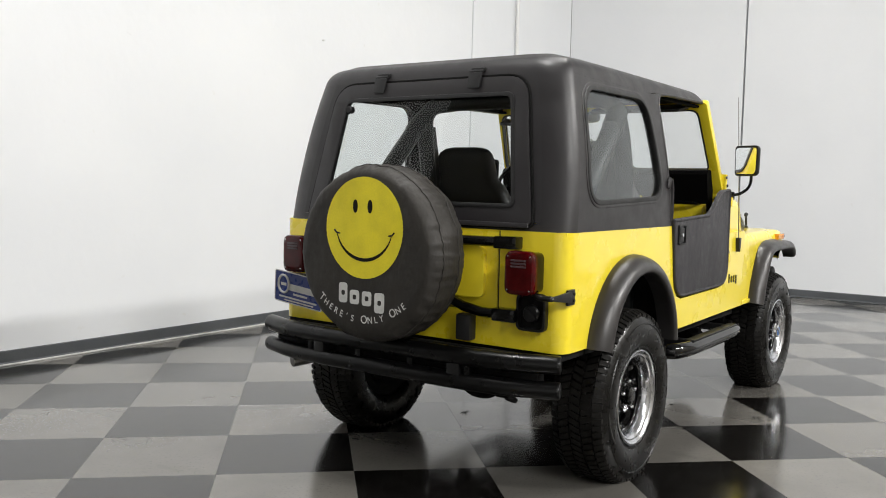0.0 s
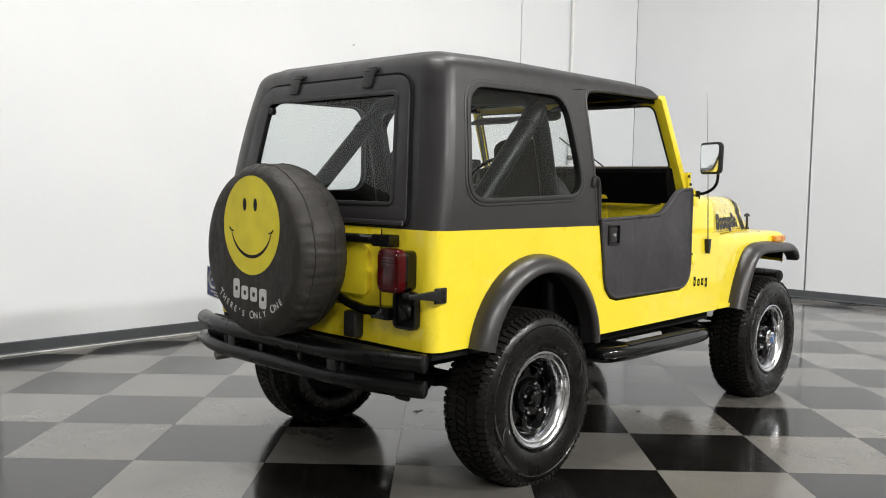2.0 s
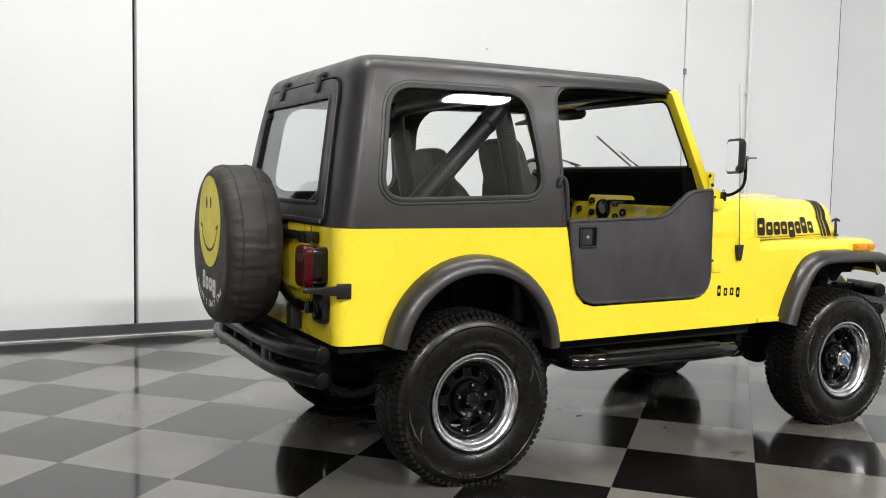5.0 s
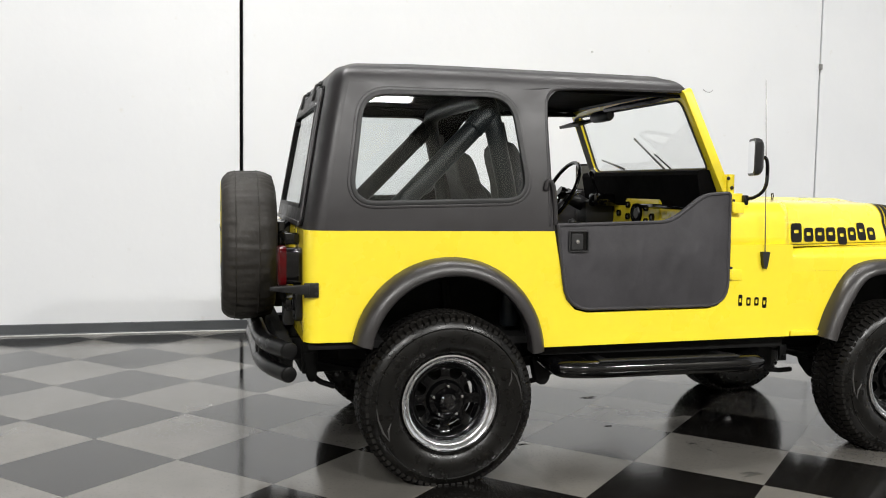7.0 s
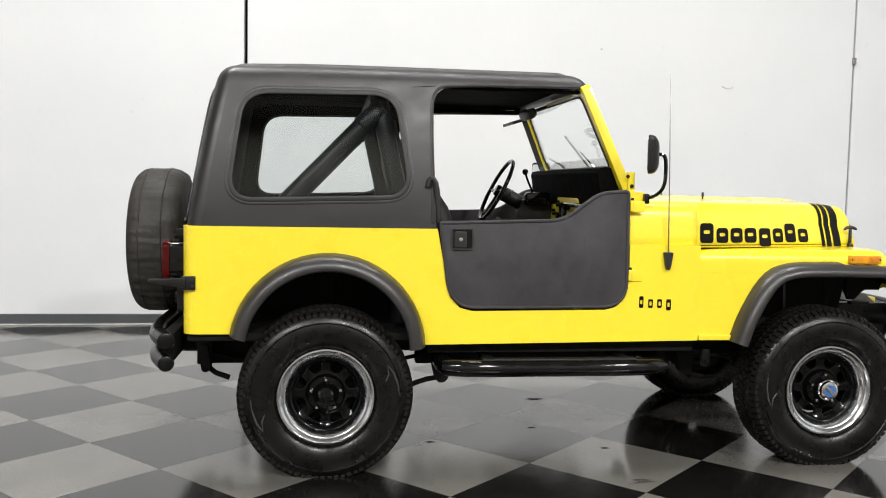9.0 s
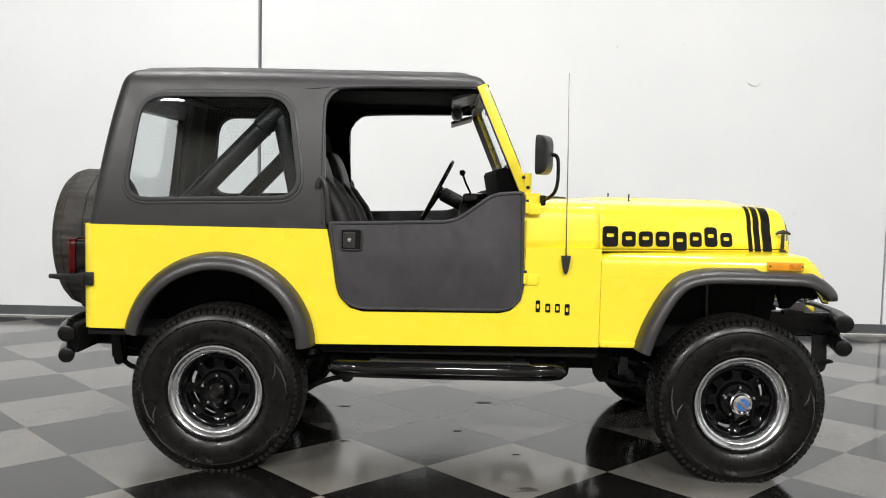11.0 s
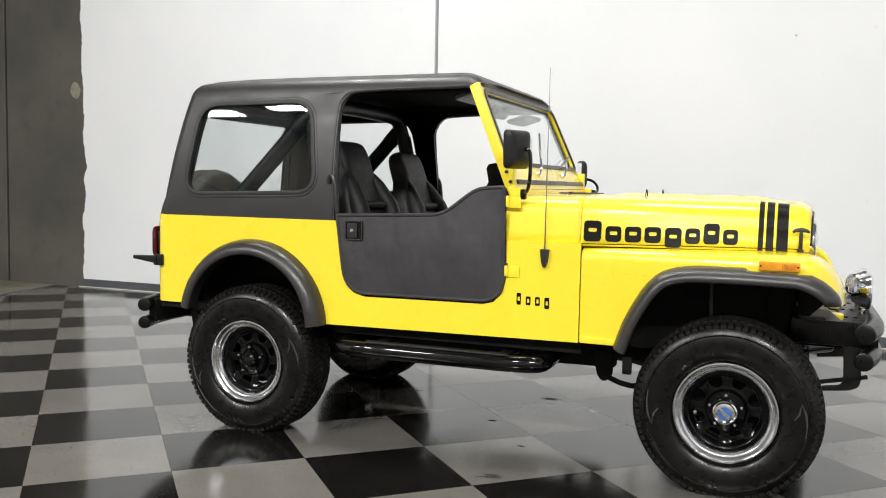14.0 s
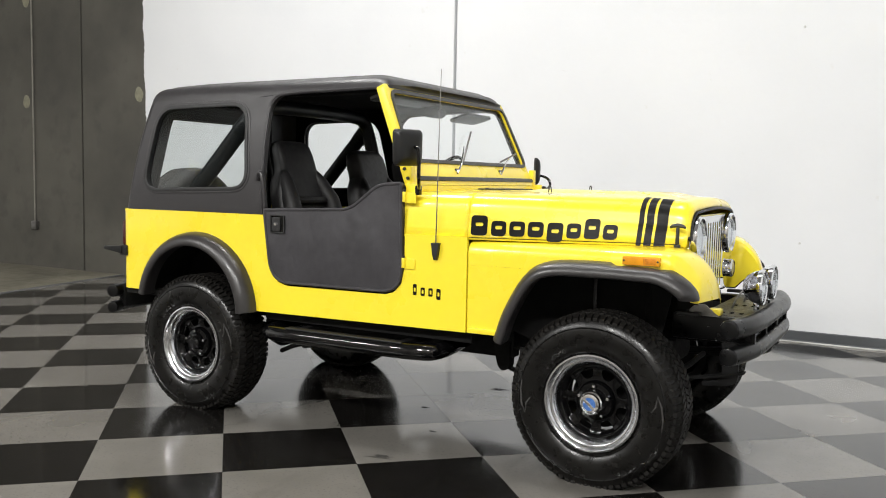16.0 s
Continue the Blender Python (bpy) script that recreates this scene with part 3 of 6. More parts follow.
for x0, x1 in ((2.471, 2.492), (2.503, 2.534), (2.546, 2.593)):
    rows = [[hood_point(x, k) for x in np.linspace(x0, x1, 5)] for k in range(10)]
    part("hood_stripe", loft(rows), PRINT_BLACK, hood)
nose = hood_section(2.683)
part("nose_seal", tube([(x + 0.001, y * 0.985, z - 0.009) for x, y, z in nose[1:-1]], 0.007, 6), BLACK_TRIM, hood)
line = [tuple(on_hood(Vector((x, 0.0, HOOD_Z + 0.010)))) for x in np.linspace(1.735, 2.64, 12)]
part("pinstripe", tube(line, 0.0016, 5), PRINT_BLACK, hood)
for s in SIDES:
    y = s * (hood_w(2.645) + 0.006)
    catch = merge(tube([(2.645, y, 1.045), (2.646, y - s * 0.003, 1.122)], [0.0085, 0.0075], 10), block(2.632, 2.659, y - 0.010, y + 0.010, 1.026, 1.044, 0.004),
                  tube([(2.611, y - s * 0.002, 1.117), (2.622, y - s * 0.003, 1.125), (2.646, y - s * 0.004, 1.129), (2.668, y - s * 0.003, 1.125), (2.680, y - s * 0.002, 1.118)], [0.005, 0.008, 0.010, 0.008, 0.005], 8))
    part("hood_catch", catch, BLACK_TRIM, hood, "black rubber hood catch")
for x, y in ((1.945, -0.285), (1.945, 0.285)):
    z = hood_zt(x) - 0.008
    part("tie_loop", tube([(x - 0.004, y - 0.010, z), (x, y - 0.010, z + 0.036), (x, y + 0.010, z + 0.036), (x + 0.004, y + 0.010, z)], 0.0032, 6, smooth_turns=1), BLACK_TRIM, hood)


# front fenders
def fender_z(x):
    """Flat along the hood, then rounding down steeply ahead of the grille."""
    k = max(0.0, min(1.0, (x - 2.655) / 0.190))
    return 0.824 + 0.2075 * math.sqrt(max(0.0, 1 - k * k))


FENDER_W = 0.747


def fender(s):
    secs = []
    for x in (1.738, 1.9, 2.1, 2.3, 2.42, 2.5, 2.56, 2.60, 2.63, 2.655, 2.68, 2.705, 2.73, 2.755, 2.778, 2.798, 2.815, 2.828, 2.838, 2.8435, 2.845):
        z, r, k = fender_z(x), 0.055, smooth01((x - 2.60) / 0.055)
        w = FENDER_W - 0.045 * smooth01((x - 2.66) / 0.18) ** 2
        inner = 0.36 + 0.115 * k
        low = max(z - 0.115, 0.818)
        r = min(r, max(0.004, (z - low) * 0.6))
        foot = max(z - 0.27 * k, 0.765 + 0.049 * smooth01((x - 2.70) / 0.06))
        pts = [(inner, foot if k > 0 else z + 0.003), (inner, z - 0.028 * k + 0.003 * (1 - k)), (inner + 0.010, z - 0.010 * k), (inner + 0.035, z), (w - 0.16, z), (w - r, z - min(0.004, r))]
        pts += [(w - r + r * math.sin(radians(a)), z - min(0.004, r) - r + r * math.cos(radians(a))) for a in range(15, 91, 15)]
        pts += [(w, low)]
        swept = smooth01((x - 2.62) / 0.20)
        secs.append([(x - 0.008 * swept - 0.062 * swept * max(0.0, (y - 0.48) / 0.27) ** 2, s * y, h) for y, h in pts])
    flank = panel([(1.738, 0.600), (1.900, 0.597), (1.930, 0.70), (1.980, 0.80), (2.05, 0.895), (2.078, 0.9162), (1.738, 0.9162)], "y", 0.0, 0.014, fit=side_fit(s, FENDER_W))
    ledge = block(1.742, 1.905, s * (FENDER_W - 0.01), s * (FENDER_W + 0.012), 0.597, 0.622, 0.005)
    inner = panel([(1.74, 0.62), (1.95, 0.55), (2.58, 0.60), (2.62, 0.78), (2.64, 0.94), (2.62, 1.01), (1.74, 1.01)], "y", 0.0, 0.01, fit=side_fit(s, 0.492))
    lining = loft([[(x, s * (abs(y) + (0.007 if k < 3 else -0.007)), z - 0.007) for k, (x, y, z) in enumerate(row)] for row in secs[:-1]])
    return merge(loft(secs), flank, ledge), inner, lining


for s in SIDES:
    skin, inner, lining = fender(s)
    wing = part("front_fender", skin, YELLOW, car)
    part("inner_fender", inner, UNDER, wing)
    part("fender_lining", lining, UNDER, wing)
    lens = part("side_marker", block(2.486, 2.646, s * 0.738, s * 0.768, 0.966, 1.004, 0.006), AMBER_LENS, wing, "amber side marker lens")
    part("marker_divider", block(2.577, 2.580, s * 0.738, s * 0.7690, 0.968, 1.002), AMBER_DARK, lens)
    part("marker_reflector", block(2.582, 2.632, s * 0.760, s * 0.7695, 0.971, 0.999, 0.003), AMBER_DARK, lens)
    for x in (2.494, 2.638):
        part("screw", lathe([(0, s * 0.004), (0.004, s * 0.003), (0.005, 0)], 8, "y", (x, s * 0.767, 0.985)), BLACK_TRIM, lens)

FLARE_PROFILE = [(0.006, -0.004), (0.006, 0.012), (0.003, 0.032), (-0.003, 0.052), (-0.012, 0.068), (-0.024, 0.081), (-0.038, 0.0895), (-0.052, 0.0935), (-0.062, 0.0925), (-0.069, 0.088), (-0.072, 0.080), (-0.069, 0.060), (-0.066, 0.040), (-0.062, -0.004)]


def flare(path, s, y0, slim=0.0, taper=0.0, notch=None):
    """Sweeps the profile along the arch; past the notch its upper edge steps down under the side marker."""
    secs = []
    for i, p in enumerate(path):
        a, b = Vector(path[max(i - 1, 0)]), Vector(path[min(i + 1, len(path) - 1)])
        d = (b - a).normalized()
        nrm = Vector((-d.y, d.x))
        thin = 1 - taper * smooth01((i / (len(path) - 1) - 0.72) / 0.28)
        step = 0.016 * smooth01((p[0] - notch) / 0.035) * smooth01((notch + 0.27 - p[0]) / 0.05) if notch else 0.0
        row = []
        for u, v in FLARE_PROFILE:
            u -= slim * (u + 0.072) / 0.078 + step * max(0.0, 1 - v / 0.075) * (1 if u > -0.04 else 0)
            row.append((p[0] + nrm.x * u, s * (y0 + v * thin), p[1] + nrm.y * u))
        secs.append(row)
    return loft(secs, closed=True, cap=True)


def chaikin(pts, times=2):
    for _ in range(times):
        out = [pts[0]]
        for a, b in zip(pts, pts[1:]):
            out += [(a[0] * 0.75 + b[0] * 0.25, a[1] * 0.75 + b[1] * 0.25), (a[0] * 0.25 + b[0] * 0.75, a[1] * 0.25 + b[1] * 0.75)]
        pts = out + [pts[-1]]
    return pts


FRONT_ARCH = chaikin([(1.888, 0.597), (1.935, 0.740), (2.045, 0.925), (2.17, 0.976), (2.36, 0.978), (2.415, 0.978), (2.43, 0.978), (2.445, 0.978), (2.46, 0.978), (2.475, 0.978), (2.56, 0.976), (2.66, 0.974), (2.748, 0.934), (2.802, 0.884), (2.813, 0.852), (2.813, 0.836)])
for s in SIDES:
    part("fender_flare", flare(arc(0.012, 0.56, 0.430, 170.5, 2.5, 26), s, BODY_W - 0.004), FLARE, car, "grey-black plastic rear fender flare", 50)
    part("fender_flare", flare(FRONT_ARCH, s, FENDER_W - 0.006, 0.011, 0.30, 2.425), FLARE, car, "grey-black plastic front fender flare", 50)

# grille, set back under the hood's rolled edge
GX = 2.672
grille = part("grille", panel(rounded([(-0.36, 0.77), (0.36, 0.77), (0.462, 0.98), (0.452, 1.166, 0.11), (-0.452, 1.166, 0.11), (-0.462, 0.98)], 0.03), "x", GX - 0.03, GX, bevel=0.004), YELLOW, car, "yellow grille shell with bright slotted face")
slots = [rounded([(y - 0.009, 0.80), (y + 0.009, 0.80), (y + 0.009, 1.128), (y - 0.009, 1.128)], 0.007, 3) for y in np.linspace(-0.192, 0.192, 9)]
part("grille_face", panel(rounded([(-0.34, 0.775), (0.34, 0.775), (0.445, 0.985), (0.436, 1.160, 0.10), (-0.436, 1.160, 0.10), (-0.445, 0.985)], 0.03), "x", GX + 0.001, GX + 0.012, holes=[q[::-1] for q in slots], bevel=0.002), CHROME, grille, "bright plated grille face with narrow upright slots")
part("grille_back", block(GX - 0.001, GX + 0.003, -0.24, 0.24, 0.79, 1.14), SLOT_BACK, grille)
for s in SIDES:
    at = (GX + 0.010, s * 0.318, 1.064)
    lampb = part("headlight", lathe([(0.104, 0.0), (0.105, 0.016), (0.100, 0.026), (0.092, 0.027), (0.086, 0.020), (0.080, 0.012)], 36, "x", at), CHROME, grille, "round headlight with chrome bezel")
    part("headlight_lens", lathe([(0.0, 0.038), (0.030, 0.036), (0.060, 0.030), (0.087, 0.018)], 32, "x", at), LAMP_GLASS, lampb)
    part("headlight_bowl", lathe([(0.0, 0.002), (0.04, 0.004), (0.086, 0.014)], 28, "x", at), CHROME, lampb)
    for a in (50, 170, 290):
        part("bezel_screw", lathe([(0, 0.004), (0.004, 0.003), (0.005, 0)], 8, "x", (at[0] + 0.025, at[1] + 0.0965 * math.cos(radians(a)), at[2] + 0.0965 * math.sin(radians(a)))), STEEL, lampb)
    turn = part("turn_signal", lathe([(0.046, 0.0), (0.048, 0.030), (0.041, 0.037)], 24, "x", (GX + 0.008, s * 0.345, 0.880)), CHROME, grille, "small round turn signal with bright rim")
    part("turn_lens", lathe([(0.0, 0.044), (0.043, 0.032)], 20, "x", (GX + 0.008, s * 0.345, 0.880)), CLEAR_LENS, turn)

# windshield frame, hinged at the cowl and raked back
WS_A, WS_B = Vector((1.393, 0, 1.275)), Vector((1.170, 0, 1.795))
WS_D = (WS_B - WS_A).normalized()
WS_N = Vector((WS_D.z, 0, -WS_D.x))
WS_L = (WS_B - WS_A).length


def on_ws(v):
    return WS_A + WS_D * v.z + WS_N * v.x + Vector((0, v.y, 0))


ws_outer = rounded([(-0.724, 0.0), (0.704, 0.0), (0.662, WS_L - 0.020), (-0.678, WS_L - 0.020)], 0.02, 3)
ws_hole = rounded([(-0.664, 0.132), (0.680, 0.132), (0.640, WS_L - 0.058), (-0.628, WS_L - 0.060)], 0.05, 6)
ws = part("windshield_frame", panel(ws_outer, "x", -0.022, 0.022, holes=(ws_hole[::-1],), bevel=0.006, fit=on_ws), YELLOW, car, "raked yellow windshield frame")
part("rubber_seal", panel(grown(ws_hole, 0.013), "x", 0.0195, 0.029, holes=(grown(ws_hole, -0.006)[::-1],), fit=on_ws), FLARE, ws)
part("inner_seal", panel(grown(ws_hole, 0.0015), "x", -0.027, 0.0035, holes=(grown(ws_hole, -0.007)[::-1],), fit=on_ws), BLACK_TRIM, ws)
part("header_seal", panel([(-0.60, WS_L - 0.0205), (0.60, WS_L - 0.0205), (0.60, WS_L + 0.004), (-0.60, WS_L + 0.004)], "x", -0.020, 0.016, fit=on_ws), BLACK_TRIM, ws)
pane = part("windshield_glass", panel(grown(ws_hole, -0.002), "x", 0.004, 0.008, fit=on_ws), GLASS, ws, "clear windshield glass")
pane.visible_shadow = False
part("cowl_seal", panel([(-0.66, 0.022), (0.70, 0.022), (0.70, 0.044), (-0.66, 0.044)], "x", 0.020, 0.032, bevel=0.003, fit=on_ws), FLARE, ws)
part("cowl_lip", block(1.372, 1.424, -0.705, 0.705, 1.240, 1.281, 0.004), YELLOW, ws)
for s in SIDES:
    hinge = merge(block(1.385, 1.455, s * 0.715, s * 0.745, 1.235, 1.290, 0.006), block(1.378, 1.412, s * 0.70, s * 0.738, 1.27, 1.38, 0.006))
    part("windshield_hinge", hinge, YELLOW, ws)
    for z, x in ((1.315, 1.395), (1.36, 1.375)):
        part("bolt", lathe([(0, 0.006), (0.008, 0.005), (0.009, 0.0)], 10, "y", (x, s * 0.741, z)) if s > 0 else lathe([(0, -0.006), (0.008, -0.005), (0.009, 0.0)], 10, "y", (x, s * 0.741, z)), BLACK_TRIM, ws)
for y, reach, lift in ((-0.235, 0.312, 0.322), (0.290, 0.290, 0.205)):
    root, tip = on_ws(Vector((0.034, y, 0.075))), on_ws(Vector((0.040, y + reach * 0.5, 0.06 + lift * 0.5)))
    arm = part("wiper", merge(tube([root, on_ws(Vector((0.05, y + 0.03, 0.11))), tip], 0.005, 8), lathe([(0, 0.02), (0.014, 0.016), (0.016, 0)], 12, "x", tuple(root - Vector((0.02, 0, 0))))), CHROME, ws, "bright wiper arm")
    part("wiper_blade", tube([on_ws(Vector((0.034, y + reach * (0.30 if y < 0 else 0.1), lift * (0.42 if y < 0 else 0.70)))), on_ws(Vector((0.034, y + reach, lift)))], 0.0055, 6), STEEL, arm, "bright metal wiper blade")
for s in SIDES:
    vis = panel(rounded([(0.26 if s > 0 else -0.03, -0.125), (s * 0.58, -0.125), (s * 0.60, 0.0), (0.26 if s > 0 else -0.03, 0.0)], 0.03, 5), "z", -0.008, 0.008, bevel=0.004)
    for v in vis.verts:
        a, b, h = v.co
        v.co = Vector((1.165 + 0.95 * b - 0.25 * h, a, (1.702 if s > 0 else 1.756) + 0.30 * b + h))
    part("sun_visor", vis, BLACK_TRIM if s > 0 else FLARE, ws, "padded sun visor folded up")

# hardtop
HT_TOP = 1.742


def ht_w(z):
    return 0.758 - 0.095 * max(0.0, (z - BELT) / (HT_TOP - BELT)) ** 1.7


def ht_x(z):
    t = (z - BELT) / (HT_TOP - BELT)
    return -0.614 + 0.104 * t + 0.010 * max(0.0, t) ** 6


def ht_lin(z):
    """The straight line between the ends of the rear edge."""
    t = (z - BELT) / (HT_TOP - BELT)
    return ht_x(BELT) + t * (ht_x(HT_TOP) - ht_x(BELT))


# plan of a rear corner: the back bows forward, then turns tightly into the side
CORNER = [(0.0, -0.125), (0.002, -0.105), (0.006, -0.082), (0.013, -0.058), (0.023, -0.036), (0.034, -0.019), (0.046, -0.008), (0.060, -0.002), (0.076, 0.0)]
RC, RCY = 0.076, 0.125


def pillar_back(x, s):
    """The left pillar behind the door stands a little further back than the right one."""
    return x - (0.042 * smooth01(x / 0.3) * (1 - smooth01((x - 0.6) / 0.5)) if s > 0 else 0.0)


HT_LEVELS = [BELT + (HT_TOP - BELT) * i / 9 for i in range(10)]
WINDOW = rounded([(-0.366, 1.699), (-0.428, 1.224), (0.372, 1.248), (0.306, 1.708)], 0.115, 9)


def ht_side(s, h0=0.0, h1=0.030):
    rc = RC
    o = [(ht_x(BELT) + rc, BELT), (0.486, BELT), (0.480, 1.30), (0.470, 1.60 if s < 0 else 1.56)]
    turn, low = (0.10, 0.0) if s < 0 else (0.15, 0.019)
    o += [(0.470 + turn * (1 - math.cos(radians(a))), 1.752 - low + turn * (math.sin(radians(a)) - 1)) for a in range(10, 91, 16)]
    o += [(1.165, 1.7605 - low), (1.165, HT_TOP + 0.034), (1.12, HT_TOP + 0.020)] + [(x, HT_TOP + 0.020 * smooth01((x - 0.4) / 0.2)) for x in (0.6, 0.56, 0.52, 0.48, 0.44, 0.4)] + [(ht_x(HT_TOP) + rc, HT_TOP)]
    return panel(o, "y", h0, h1, holes=(WINDOW[::-1],), fit=lambda v: Vector((pillar_back(v.x, s) + max(0.0, 1 - max(0.0, v.x - ht_lin(v.z) - rc) / 0.08) * (ht_x(v.z) - ht_lin(v.z)), s * (ht_w(v.z) - v.y), v.z)), cuts=HT_LEVELS[1:-1])


def ht_corner(s):
    rows = []
    for z in HT_LEVELS:
        rows.append([(ht_x(z) + dx, s * (ht_w(z) + dy), z) for dx, dy in CORNER])
    return loft(rows)


def ring(inset, z_up, n=10):
    """Plan of the roof: tight over the tail, rounder at the sides and front."""
    x0, x1, w = ht_x(HT_TOP) + inset * 0.62 + z_up * 0.10, 1.216 - inset * 0.8, ht_w(HT_TOP) + 0.0005 - inset
    k = max(0.3, 1 - inset * 2.2)
    tail = [(x0 + dx * k, w + dy * k) for dx, dy in CORNER]
    front = rounded([(x1 - 0.3, -w, 0.0), (x1, -w, 0.06), (x1, w, 0.06), (x1 - 0.3, w, 0.0)], 0.06, n)[n + 1:-n - 1]
    pts = [(x, -y) for x, y in tail] + front + tail[::-1]
    dense = []
    for i in range(len(pts)):
        a, b = Vector(pts[i]), Vector(pts[(i + 1) % len(pts)])
        k = 6 if (b - a).length > 0.2 else 1
        dense += [tuple(a.lerp(b, j / k)) for j in range(k)]
    out = []
    for x, y in dense:
        z = HT_TOP + z_up * (1 - 0.12 * smooth01((0.0 - x) / 0.52) - 0.05 * smooth01((x - 1.06) / 0.16))
        if z_up == 0:
            rise = 0.020 * smooth01((x - 0.4) / 0.2) + (0.034 - 0.014 * smooth01((abs(y) - 0.52) / 0.08)) * smooth01((x - 1.12) / 0.07)
            z, y = z + rise, y - math.copysign(0.26 * rise, y)
        out.append((x, y, z))
    return out


R = 0.098
K0 = radians(12)
SQUARE = 0.86
rings = [ring(0.0, 0.0)] + [ring(R * 1.12 * (math.cos(K0) ** SQUARE - math.cos(radians(a)) ** SQUARE), R * 1.26 * (math.sin(radians(a)) ** SQUARE - math.sin(K0) ** SQUARE)) for a in (24, 36, 48, 60, 72, 83)]
rings += [ring(d, R + 0.001 + h) for d, h in ((0.125, 0.005), (0.24, 0.016), (0.40, 0.023))]
rings += [[(p[0] * 0.5 + 0.2, p[1] * 0.5, p[2] + 0.006) for p in rings[-1]]]
roof = loft(rings, closed=True)
roof.faces.new(sorted([v for v in roof.verts if v.is_boundary and v.co.z > 1.78], key=lambda v: math.atan2(v.co.y, v.co.x - 0.4)))


def rear_fit(v):
    """Bends the rear frame to the raked back and narrows it to meet the corners."""
    return Vector((v.x + ht_x(v.z), v.y * (ht_w(v.z) - RCY + 0.001) / 0.673, v.z))


hardtop = part("hardtop", merge(ht_side(-1), ht_side(1), ht_corner(-1), ht_corner(1), roof,
                                panel([(-0.673, BELT), (0.673, BELT), (0.673, BELT + 0.03), (-0.673, BELT + 0.03)], "x", 0, 0.02, fit=rear_fit),
                                panel([(-0.673, BELT + 0.03), (-0.673, HT_TOP), (0.673, HT_TOP), (0.673, BELT + 0.03), (0.57, BELT + 0.04), (0.54, 1.70), (-0.54, 1.70), (-0.57, BELT + 0.04)], "x", 0, 0.02, cuts=HT_LEVELS[1:-1],
                                      fit=rear_fit)), HARDTOP, car, "black textured fibreglass hardtop with rounded corners", 40)
part("headliner", panel(rounded([(-0.36, -0.60), (1.19, -0.60), (1.19, 0.60), (-0.36, 0.60)], 0.06), "z", HT_TOP + 0.040, HT_TOP + 0.048), LINER, hardtop)
# added dark skins that put the cabin's shade on the inner sides
for s in SIDES:
    part("side_liner", ht_side(s, 0.0305, 0.034), LINER, hardtop)
part("roof_rim", panel([(-0.43, -0.635), (1.19, -0.635), (1.19, -0.600), (-0.33, -0.590), (-0.33, 0.590), (1.19, 0.600), (1.19, 0.635), (-0.43, 0.635)], "z", HT_TOP - 0.002, HT_TOP + 0.012), LINER, hardtop)
for s in SIDES:
    fitw = lambda v, s=s: Vector((pillar_back(v.x, s), s * (ht_w(v.z) - v.y), v.z))
    win = part("side_window", panel(grown(WINDOW, -0.004), "y", 0.010, 0.014, fit=fitw, cuts=np.linspace(1.16, 1.74, 8)), TINTED, hardtop, "fixed tinted rear side window")
    part("window_gasket", panel(grown(WINDOW, 0.013), "y", -0.007, 0.012, holes=(grown(WINDOW, -0.008)[::-1],), bevel=0.004, fit=fitw, cuts=np.linspace(1.16, 1.74, 8)), BLACK_TRIM, win)
    part("window_moulding", panel(grown(WINDOW, 0.026), "y", -0.003, 0.004, holes=(grown(WINDOW, 0.011)[::-1],), bevel=0.003, fit=fitw, cuts=np.linspace(1.16, 1.74, 8)), HARDTOP, win)
    lip = chaikin([(0.472, 1.13), (0.463, 1.60), (0.474, 1.735), (0.57, 1.758), (1.16, 1.767)] if s < 0 else [(0.472, 1.13), (0.463, 1.55), (0.478, 1.710), (0.60, 1.737), (1.16, 1.747)], 3)
    part("door_lip", tube([(pillar_back(x, s), s * (ht_w(z) - 0.004), z) for x, z in lip], 0.0085, 8), HARDTOP, hardtop)
    part("belt_catch", tube([(pillar_back(x, s), s * y, z) for x, y, z in ((0.500, 0.748, 1.135), (0.490, 0.752, 1.27), (0.478, 0.752, 1.325), (0.455, 0.75, 1.335), (0.448, 0.748, 1.29))], 0.013, 8, smooth_turns=1), HARDTOP, hardtop)

# rear liftgate in the hardtop
fitr = lambda v: v + Vector((ht_x(v.z), 0, 0))
GATE = rounded([(-0.598, 1.128), (0.598, 1.128), (0.505, 1.735, 0.10), (-0.505, 1.735, 0.10)], 0.03, 7)
LIFT = rounded([(-0.508, 1.206), (0.500, 1.206), (0.436, 1.660), (-0.446, 1.660)], 0.03, 5)
gate = part("liftgate", panel(GATE, "x", -0.016, 0.010, holes=(LIFT[::-1],), bevel=0.006, fit=fitr, cuts=np.linspace(1.16, 1.74, 8)), HARDTOP, hardtop, "black hinged liftgate with large rear window")
part("liftgate_glass", panel(grown(LIFT, -0.002), "x", -0.006, -0.002, fit=fitr), TINTED, gate)
part("glass_gasket", panel(grown(LIFT, 0.010), "x", -0.021, -0.012, holes=(grown(LIFT, -0.008)[::-1],), bevel=0.004, fit=fitr), BLACK_TRIM, gate)
part("gate_groove", tube([fitr(Vector((-0.004, y, z))) for y, z in grown(GATE, 0.006)], 0.006, 6, closed=True), UNDER, gate)
part("gate_sill", panel([(-0.59, BELT + 0.012), (0.59, BELT + 0.012), (0.585, BELT + 0.032), (-0.585, BELT + 0.032)], "x", -0.024, -0.012, bevel=0.006, fit=fitr), HARDTOP, gate)
